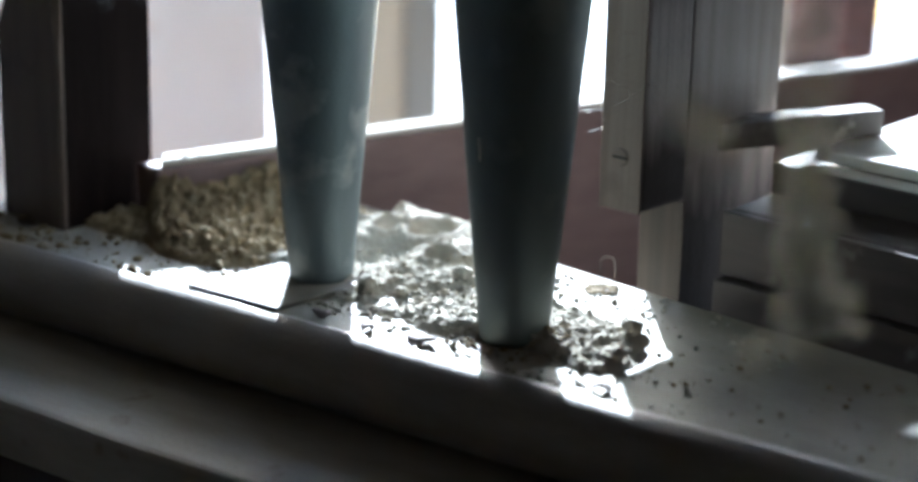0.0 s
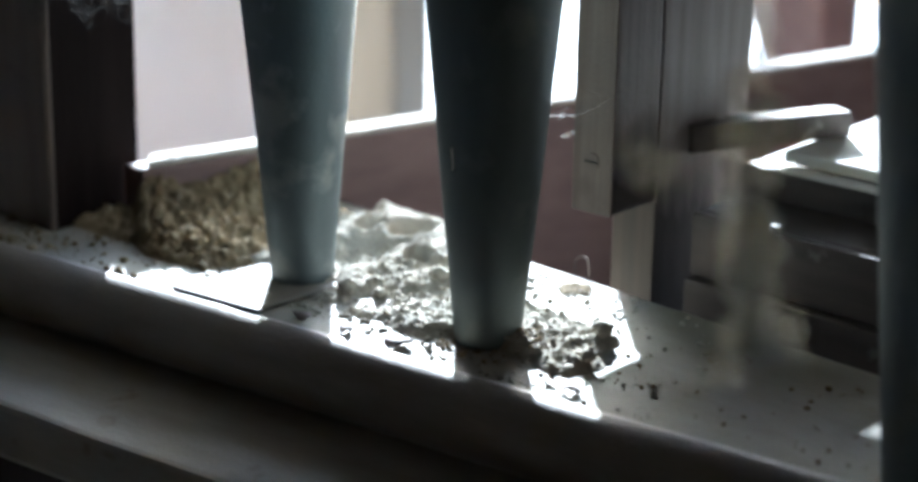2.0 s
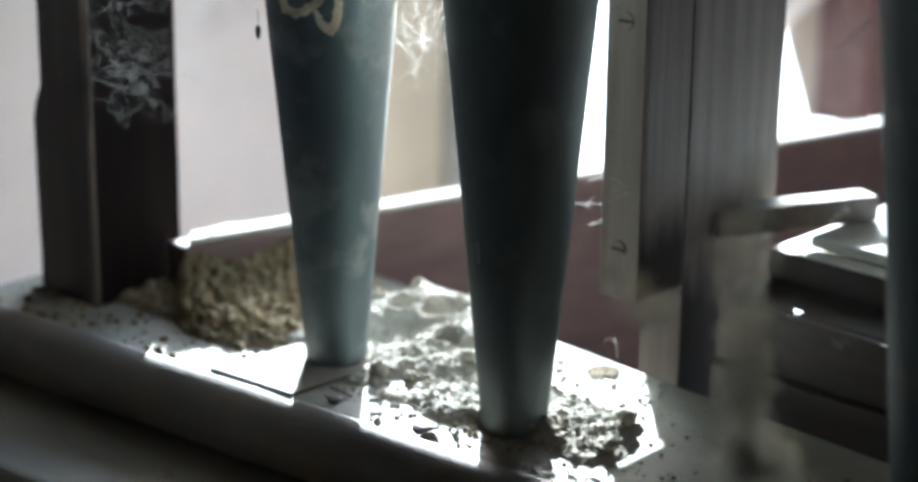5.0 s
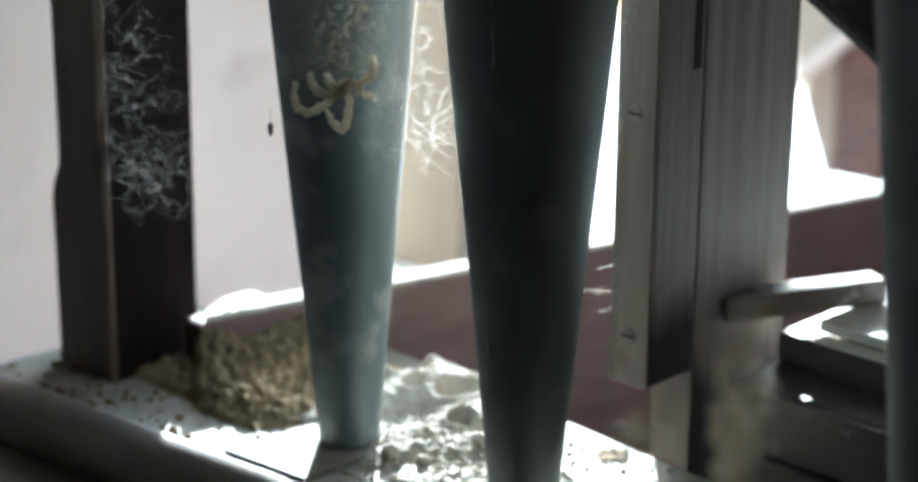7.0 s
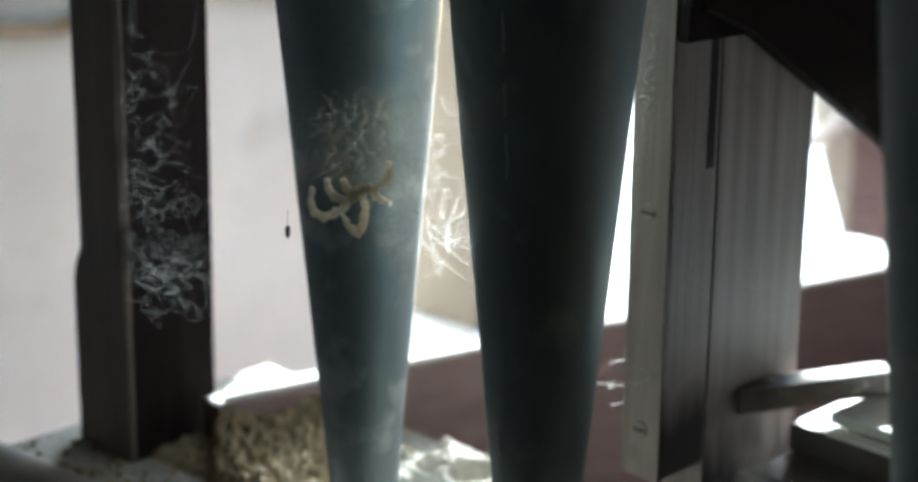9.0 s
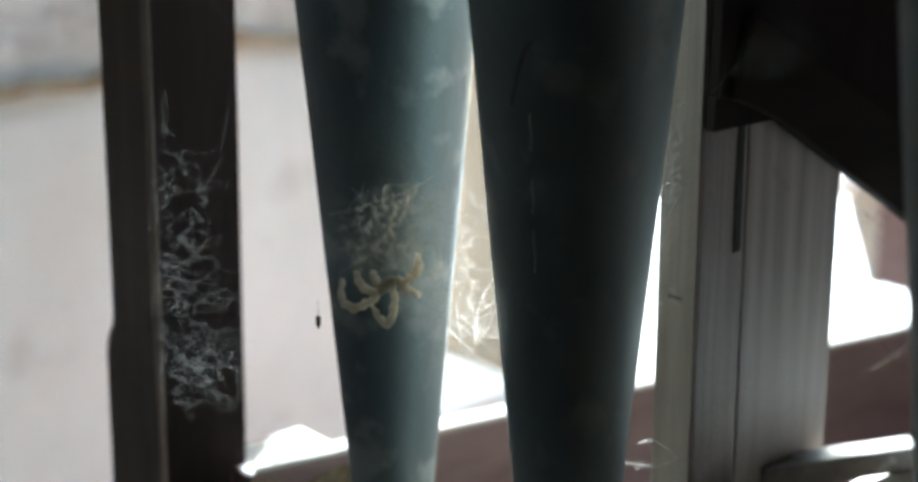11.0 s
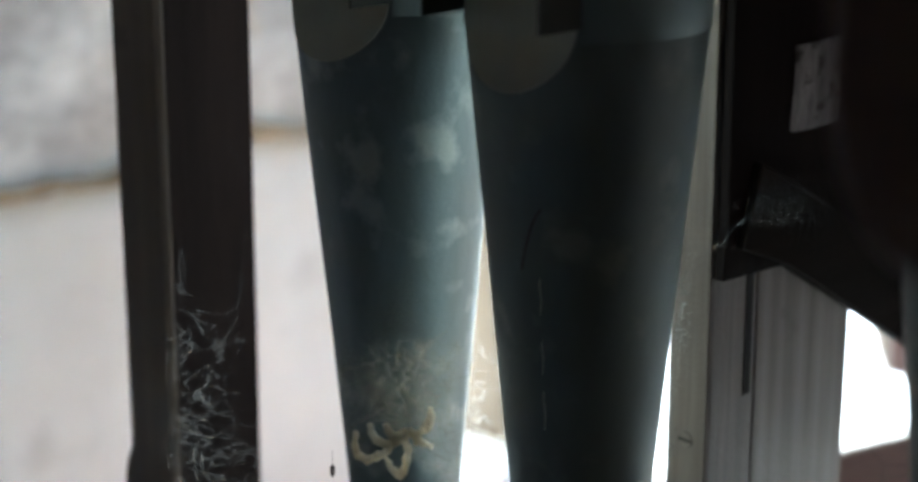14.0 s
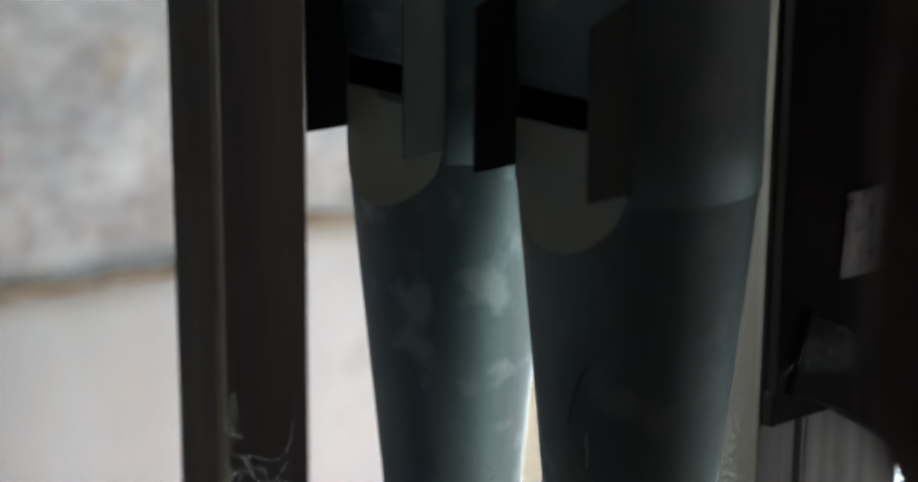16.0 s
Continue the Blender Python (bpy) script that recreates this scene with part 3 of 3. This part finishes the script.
rng = random.Random(4)
crumbs = bmesh.new()
for i in range(2400):
    x, y = rng.uniform(-0.19, 0.095), rng.uniform(-0.035, 0.080)
    r = 0.0003 + 0.0014 * rng.random() ** 4
    z = max(0.0, dust_height(x, y))
    if x < -0.135 and y < 0.03 or y < front_line(x) + 0.003 or (x > 0.06 - 0.5 * y and rng.random() < 0.75):
        continue
    clod(crumbs, (x, y, z + r * 0.3), r, i)
tagged(obj("mortar_crumbs", crumbs, M_DUST), "small pale mortar crumbs scattered over the board", "crumbs", "", "stuff")
dark_crumbs = bmesh.new()
for i in range(260):
    x = rng.uniform(-0.30, -0.12)
    y = front_line(x) + 0.002 + 0.06 * rng.random() ** 1.5
    r = 0.0005 + 0.0022 * rng.random() ** 4
    clod(dark_crumbs, (x, y, max(0.0, heap_height(x, y)) + r * 0.3), r, i + 900)
for i in range(70):
    x, y, r = rng.uniform(0.05, 0.2), rng.uniform(-0.008, 0.06), 0.0004 + 0.0012 * rng.random() ** 3
    clod(dark_crumbs, (x, y, r * 0.4), r, i + 2000)
for i in range(110):
    a, d = rng.uniform(-2.6, 0.6), rng.uniform(0.013, 0.030)
    r = 0.0004 + 0.0010 * rng.random() ** 3
    x, y = d * math.cos(a), d * math.sin(a)
    if y > front_line(x) + 0.002:
        clod(dark_crumbs, (x, y, max(0.0, dust_height(x, y)) + r * 0.4), r, i + 3000)
for px, py, pr in PITS:
    for i in range(90):
        a, d = rng.uniform(0, 2 * math.pi), pr * math.sqrt(rng.random())
        clod(dark_crumbs, (px + d * math.cos(a), py + d * math.sin(a), 0.0002), 0.0016, i + int(px * 9000), 0.4)
tagged(obj("dirt_crumbs", dark_crumbs, M_DIRT), "brown dirt crumbs lying round the post", "crumbs", "", "stuff")
for i, (x, y, r) in enumerate(((0.036, 0.030, 0.0042), (-0.078, -0.004, 0.0045), (-0.066, 0.004, 0.003), (-0.055, 0.030, 0.0045), (-0.030, 0.028, 0.0035), (0.048, 0.005, 0.003))):
    bm = bmesh.new()
    made = bmesh.ops.create_icosphere(bm, subdivisions=3, radius=1.0)["verts"]
    for v in made:
        k = 1 + 0.35 * noise.noise(v.co * 1.4 + Vector((i * 7, 0, 0))) + 0.18 * noise.noise(v.co * 4 + Vector((i * 7, 2, 0)))
        v.co *= r * k
        v.co.z *= 0.8
    ob = obj("mortar_lump", bm, M_DUST, None, True)
    ob.location = (x, y, max(0.0, dust_height(x, y)) + r * 0.55)
    tagged(ob, "pale rough lump of old mortar", "lump", "lumps on the board")

rail_crumbs = bmesh.new()
for i in range(7):
    y = 0.014 + 0.011 * rng.random() ** 1.6
    r = 0.0004 + 0.0006 * rng.random() ** 2
    clod(rail_crumbs, (-0.2285 + 0.25 * y + rng.uniform(-0.003, 0.004), y, 0.0298 + r * 0.4), r, i + 5000, 0.6)
tagged(obj("dirt_crumbs", rail_crumbs, M_DIRT), "brown dirt crumbs on the dusty rail beside the post", "crumbs", "", "stuff")

# flakes of old paint lying on the edge of the board
for i, (x, y, a, sz) in enumerate(((-0.070, -0.038, 20, 0.006), (-0.046, -0.036, -15, 0.006), (-0.020, -0.032, 40, 0.009), (0.060, -0.020, 10, 0.006))):
    bm = bmesh.new()
    n = 11
    ring = [bm.verts.new((0.7 * sz * (0.92 + 0.12 * rng.random()) * math.cos(2 * math.pi * q / n), 0.42 * sz * (0.92 + 0.12 * rng.random()) * math.sin(2 * math.pi * q / n), 0.0022 + 0.0016 * math.sin(q * 1.3 + i))) for q in range(n)]
    mid = bm.verts.new((0, 0, 0.0034))
    for q in range(n):
        bm.faces.new((ring[q], ring[(q + 1) % n], mid))
    ob = obj("paint_flake", bm, M_FLAKE, None, True)
    ob.modifiers.new("wall", "SOLIDIFY").thickness = 0.0008
    ob.matrix_world = pose(x, y, 0.0, 0, 0, a)
    tagged(ob, "curled dark flake of old paint", "flake", "flakes on the board")

tagged(obj("packing_plate", slab([(-0.137, -0.0530), (-0.088, -0.0470), (-0.086, 0.000), (-0.130, 0.006)], 0.0003, 0.0020, 0.0004), M_PLATE), "thin pale plate under the smaller pipe", "plate")


# ---- thin strands ----
def tube(bm, pts, r):
    """A three-sided thread along the points."""
    rows = []
    for i, p in enumerate(pts):
        d = (pts[min(i + 1, len(pts) - 1)] - pts[max(i - 1, 0)])
        d = d.normalized() if d.length > 1e-9 else Vector((0, 0, 1))
        u = d.cross(Vector((0.3, 0.8, 0.52))).normalized()
        w = d.cross(u)
        rows.append([bm.verts.new(p + (u * math.cos(a) + w * math.sin(a)) * r) for a in (0, 2.1, 4.2)])
    for a, b in zip(rows, rows[1:]):
        for i in range(3):
            bm.faces.new((a[i], a[(i + 1) % 3], b[(i + 1) % 3], b[i]))


ACROSS, AWAY, UP = Vector((0.68, 0.73, 0)), Vector((-0.73, 0.68, 0)), Vector((0, 0, 1))


def sag(a, b, rng, amount=0.12, n=5):
    d = b - a
    bow = (ACROSS * rng.gauss(0, 1) + AWAY * rng.gauss(0, 1) + UP * (rng.gauss(0, 0.6) - 0.6)) * d.length * amount
    return [a + d * (i / n) + bow * math.sin(math.pi * i / n) for i in range(n + 1)]


def net(bm, rng, centre, wide, high, deep, nodes, links, r, lean=0.0):
    """Threads between near nodes scattered in a patch."""
    pts = []
    for _ in range(nodes):
        u, v = max(-1.3, min(1.3, rng.gauss(0, 0.55))), max(-1.3, min(1.3, rng.gauss(0, 0.55)))
        pts.append(Vector(centre) + ACROSS * (u * wide + lean * v * high) + UP * (v * high) + AWAY * (rng.gauss(0, 0.5) * deep))
    for i, p in enumerate(pts):
        near = sorted(range(nodes), key=lambda q: (pts[q] - p).length)[1:1 + links]
        for q in near:
            if q > i or rng.random() < 0.3:
                tube(bm, sag(p, pts[q], rng), r * rng.uniform(0.6, 1.3))
    return pts


def web(label, patches, extra=(), material=None):
    bm = bmesh.new()
    rng = random.Random(len(label) * 31 + len(patches))
    for args in patches:
        net(bm, rng, *args)
    for pts, r in extra:
        pts = [Vector(p) for p in pts]
        path = []
        for a, b in zip(pts, pts[1:]):
            path += sag(a, b, rng, 0.06, 5)[:-1]
        tube(bm, path + [pts[-1]], r)
    tagged(obj("cobweb", bm, material or M_WEB), label, "cobweb", "cobwebs")


def at(c, across, up, away=0.0):
    return tuple(Vector(c) + ACROSS * across + UP * up + AWAY * away)


P1 = (-0.098, -0.125, 0.165)
web("tangled grey cobweb hanging before the dark post",
    [(at(P1, 0.004, 0.004), 0.024, 0.024, 0.010, 200, 3, 0.000034), (at(P1, 0.009, -0.012), 0.018, 0.014, 0.008, 190, 4, 0.000034), (at(P1, -0.002, 0.030), 0.022, 0.026, 0.008, 150, 3, 0.00003),
     (at(P1, 0.002, 0.060), 0.018, 0.03, 0.008, 90, 3, 0.00004)],
    [((at(P1, -0.024, 0.028), at(P1, -0.006, 0.027), at(P1, 0.009, 0.024)), 0.00006), ((at(P1, 0.02, 0.06), (-0.15, -0.05, 0.27), (-0.238, -0.03, 0.30)), 0.00004), ((at(P1, 0.02, -0.02), (-0.17, -0.05, 0.14), (-0.238, -0.02, 0.14)), 0.00004), ((at(P1, -0.022, 0.026), at(P1, -0.004, 0.022), at(P1, 0.006, 0.020)), 0.00005),
     ((at(P1, -0.020, 0.027), at(P1, -0.004, 0.033), at(P1, 0.010, 0.027)), 0.00005), ((at(P1, -0.016, -0.006), at(P1, 0.003, -0.016), at(P1, 0.006, -0.020)), 0.00005)])
P2 = (-0.033, -0.035, 0.177)
LADDER = [((at(P2, -0.022 + 0.004 * i, 0.000 - 0.0016 * i + 0.0045 * (i % 4)), at(P2, -0.004 + 0.002 * i, -0.010 - 0.002 * i + 0.006 * (i % 3)), at(P2, 0.018 + 0.0006 * i, -0.030 + 0.0066 * i)), 0.00012) for i in range(9)]
web("fine ladder cobweb spun between two pipes",
    [(at(P2, 0.004, 0.0), 0.012, 0.026, 0.004, 150, 3, 0.00007), (at(P2, 0.006, 0.032), 0.006, 0.022, 0.004, 60, 3, 0.00006), (at(P2, -0.012, -0.004), 0.008, 0.022, 0.004, 90, 3, 0.00006)], LADDER, M_BRIGHTWEB)
P3 = (-0.0485, -0.056, 0.2105)
web("dusty yellowish cobweb sheet before the smaller pipe",
    [(at(P3, 0.001, 0.004), 0.018, 0.010, 0.005, 560, 6, 0.00007), (at(P3, 0.000, -0.014), 0.016, 0.012, 0.005, 460, 6, 0.00007), (at(P3, 0.004, 0.028), 0.012, 0.016, 0.004, 90, 3, 0.00004), (at(P3, 0.017, -0.004), 0.006, 0.022, 0.004, 130, 3, 0.00005)],
    [((at(P3, -0.024, 0.003), at(P3, -0.004, 0.009), at(P3, 0.010, 0.014), at(P3, 0.020, 0.020)), 0.0004), ((at(P3, -0.020, -0.022), at(P3, -0.004, -0.012), at(P3, 0.006, 0.002), at(P3, 0.010, 0.012)), 0.0005), ((at(P3, -0.004, 0.007), at(P3, 0.008, 0.010), at(P3, 0.018, 0.017)), 0.00012)], M_DUSTWEB)
P4 = (-0.0046, 0.066, 0.2219)
web("white cobweb tufts along the edge of a pipe",
    [(at(P4, 0.0, 0.0), 0.0038, 0.014, 0.003, 110, 4, 0.00009), (at(P4, -0.001, -0.028), 0.003, 0.014, 0.003, 60, 3, 0.00009), (at(P4, -0.003, -0.058), 0.003, 0.016, 0.003, 34, 3, 0.00008), (at(P4, 0.004, 0.024), 0.003, 0.012, 0.002, 26, 2, 0.00006)],
    [((P4, at(P4, -0.012, 0.006, -0.03), (0.030, -0.020, 0.25)), 0.00005)], M_BRIGHTWEB)
web("looping cobweb threads between pipe and stile", [((-0.012, 0.066, 0.078), 0.007, 0.010, 0.004, 14, 2, 0.00009)],
    [(((-0.0191, 0.066, 0.0889), (-0.0081, 0.066, 0.0935), (0.0019, 0.066, 0.0915), (0.0025, 0.066, 0.0860)), 0.00028),
     (((-0.0277, 0.066, 0.0767), (-0.0119, 0.066, 0.0799), (0.0060, 0.066, 0.0900), (0.0125, 0.066, 0.0951)), 0.00020),
     (((-0.0078, 0.066, 0.1130), (0.0000, 0.066, 0.1138), (0.0073, 0.066, 0.1148)), 0.00012), (((-0.0090, 0.066, 0.0980), (0.0040, 0.066, 0.1060)), 0.00010)], M_BRIGHTWEB)
FORK = (0.1250, 0.03, 0.2017)
web("pale cobweb threads hanging from the brace", [((0.118, 0.03, 0.232), 0.006, 0.006, 0.003, 22, 3, 0.00014)],
    [((FORK, (0.1300, 0.03, 0.2035), (0.1362, 0.03, 0.2048)), 0.00022), (((0.1189, 0.03, 0.2056), FORK, (0.1243, 0.03, 0.1909), (0.1275, 0.03, 0.1850), (0.1315, 0.03, 0.1823)), 0.00022),
     (((0.1245, 0.03, 0.1950), (0.1310, 0.03, 0.1990), (0.1366, 0.03, 0.2023)), 0.00020), (((0.1240, 0.03, 0.1743), (0.1300, 0.03, 0.1800), (0.1376, 0.03, 0.1871)), 0.00050),
     (((0.1215, 0.03, 0.1735), (0.1290, 0.03, 0.1782), (0.1376, 0.03, 0.1862)), 0.00035), (((0.1348, 0.03, 0.2180), (0.1290, 0.03, 0.2200), (0.1266, 0.03, 0.2208), (0.1180, 0.03, 0.2340)), 0.00020),
     (((0.1376, 0.03, 0.1871), (0.1500, 0.02, 0.1900), (0.1760, 0.00, 0.2000)), 0.0002)], M_BRIGHTWEB)
P7 = (0.222, -0.148, 0.103)
web("thick pale cobweb strand hanging near the viewer",
    [(at(P7, 0.0, 0.0), 0.009, 0.006, 0.004, 220, 6, 0.0006), (at(P7, -0.003, 0.020), 0.0060, 0.018, 0.003, 300, 6, 0.0006), (at(P7, -0.005, 0.052), 0.0060, 0.026, 0.003, 260, 6, 0.0004), (at(P7, -0.031, 0.047), 0.0060, 0.006, 0.003, 90, 5, 0.0003), (at(P7, -0.012, -0.010), 0.010, 0.004, 0.003, 60, 4, 0.00025)],
    [((at(P7, 0, 0.03), (0.21, -0.08, 0.24), (0.195, -0.045, 0.33)), 0.0001)], M_THICKWEB)

P8 = (0.017, 0.086, 0.266)
web("thin grey cobweb caught on the brace", [(P8, 0.016, 0.008, 0.005, 70, 3, 0.00007), (at(P8, 0.020, 0.004), 0.014, 0.010, 0.004, 50, 3, 0.00007)],
    [(((0.017, 0.0624, 0.2553), (0.017, 0.0735, 0.2618), (0.017, 0.0848, 0.2671), (0.017, 0.1003, 0.2717)), 0.00022), (((0.017, 0.0735, 0.2618), (0.017, 0.1169, 0.2644)), 0.00012),
     (((0.030, 0.020, 0.262), (0.022, 0.040, 0.258), (0.017, 0.0624, 0.2553)), 0.00008)], M_BRIGHTWEB)

# cocoon: looped rope of dusty silk
cocoon = thing("cocoon", "yellowish looped cocoon hanging in a dusty web", "cocoon")
PC = (-0.0464, -0.055, 0.1838)
ROPES = (((-175, 30), (-180, -60), (-120, -82), (-50, -30), (0, 20)), ((-125, 60), (-112, 0), (-50, -22), (0, 0)), ((0, 20), (12, -60), (-10, -140), (-50, -120), (-72, -55)),
         ((-10, 30), (40, 22), (50, -10), (105, -32)), ((-70, 60), (-50, 8), (0, -10)), ((-48, 8), (0, 22), (45, 20)), ((40, 22), (80, 40), (95, 80), (90, 130)))
for loop in ROPES:
    loop = [(u * 0.000115, v * 0.000115) for u, v in loop]
    cu = bpy.data.curves.new("strand", "CURVE")
    cu.dimensions, cu.bevel_depth, cu.bevel_resolution = "3D", 0.0016, 3
    sp = cu.splines.new("POLY")
    pts = []
    for (u0, v0), (u1, v1) in zip(loop, loop[1:]):
        pts += [(u0 + (u1 - u0) * q / 5, v0 + (v1 - v0) * q / 5) for q in range(5)]
    for _ in range(3):
        pts = [pts[0]] + [((a[0] + b[0] * 2 + c[0]) / 4, (a[1] + b[1] * 2 + c[1]) / 4) for a, b, c in zip(pts, pts[1:], pts[2:])] + [pts[-1]]
    sp.points.add(len(pts) - 1)
    for i, (q, (u, v)) in enumerate(zip(sp.points, pts)):
        q.co = (*at(PC, u + 0.0003 * math.sin(i * 1.9), v + 0.0003 * math.sin(i * 2.7), 0.001 * math.sin(u * 900)), 1)
        q.radius = 0.55 + 0.6 * math.sin(math.pi * (i + 1) / (len(pts) + 1)) + 0.2 * math.sin(i * 2.3)
    cu.materials.append(M_COCOON)
    ob = new("silk_rope", cu)
    ob.parent = cocoon

# small hanging husk
bm = bmesh.new()
clod(bm, (-0.074, -0.071, 0.166), 0.0011, 3, 3.0)
tube(bm, [Vector((-0.074, -0.071, 0.168)), Vector((-0.0742, -0.0708, 0.175))], 0.00012)
tagged(obj("husk", bm, M_HUSK), "tiny dark husk hanging from a thread", "husk")


def on_cone(z, deg, lift=0.0004):
    """A place on the larger pipe's foot; deg: turned towards the smaller pipe from the viewer's side."""
    r = 0.0136 + 0.0938 * z + lift
    a = math.atan2(-0.74, 0.67) - radians(deg)
    return Vector((r * math.cos(a), r * math.sin(a), z))


bm = bmesh.new()
tube(bm, [on_cone(0.290 - 0.026 * i / 8, 22 + 14 * (i / 8) ** 0.7) for i in range(9)], 0.0005)
tagged(obj("dark_hair", bm, M_HUSK), "dark curved hair stuck to the larger pipe", "hair")
for z0, z1, dg, r in ((0.215, 0.198, 24, 0.00022), (0.262, 0.247, 24, 0.0002), (0.085, 0.076, 45, 0.0005), (0.236, 0.222, 24, 0.00015)):
    bm = bmesh.new()
    tube(bm, [on_cone(z0 + (z1 - z0) * i / 4, dg + 0.6 * math.sin(i * 2)) for i in range(5)], r)
    tagged(obj("lint", bm, M_COCOON), "pale thread of lint clinging to the larger pipe", "lint", "lint on the pipe")

# wire staple at the foot of the stile
bm = bmesh.new()
tube(bm, [Vector(p) for p in ((-0.024, 0.086, -0.002), (-0.024, 0.086, 0.007), (-0.022, 0.0865, 0.0095), (-0.018, 0.087, 0.0095), (-0.017, 0.0875, 0.006), (-0.017, 0.0875, 0.001))], 0.0005)
tagged(obj("staple", bm, M_SCREW), "small bent wire staple at the foot of the stile", "staple")

# ---- beyond the rail ----
tagged(obj("far_post", slab([(-0.760, 0.590), (-0.640, 0.600), (-0.650, 0.660), (-0.770, 0.650)], -0.1995, 0.155, 0.004, 0.001, 6), M_BROWN), "warm brown wooden post beyond the rail", "post")
# Invented board, out of view, keeps sun off the toe board's right end.
tagged(obj("sun_block_board", box(-0.250, 0.30, 0.405, 0.445, 0.207, 0.34, 0.003), M_RAIL), "unseen red-brown board added to block the sun", "board")
tagged(obj("hanging_post", box(-0.2805, -0.2352, 0.636, 0.690, -0.0303, 0.1050, 0.003), M_RAIL), "red-brown upright board beyond the stile", "post")
bm = bmesh.new()
cut = [(-0.2876, -0.0347), (-0.2815, -0.0334), (-0.2815, 0.1060), (-0.3240, 0.1060), (-0.3240, 0.0550)]
lo, hi = [bm.verts.new((x, 0.640, z)) for x, z in cut], [bm.verts.new((x, 0.668, z)) for x, z in cut]
bm.faces.new(lo)
bm.faces.new(hi[::-1])
for i in range(5):
    bm.faces.new((lo[i], lo[(i + 1) % 5], hi[(i + 1) % 5], hi[i]))
finish(bm, 0.0015)
tagged(obj("pale_board", bm, M_PALEWOOD), "pale weathered upright board cut aslant at its foot", "board")
bm = box(-0.052, 0.052, -0.005, 0.005, -0.0056, 0.0056, 0.001)
slat = obj("slat", bm, M_PLASTER)
slat.matrix_world = pose(-0.2839, 0.6300, 0.0651, 0, -41, 0)
tagged(slat, "whitewashed slat nailed aslant across the boards", "slat")
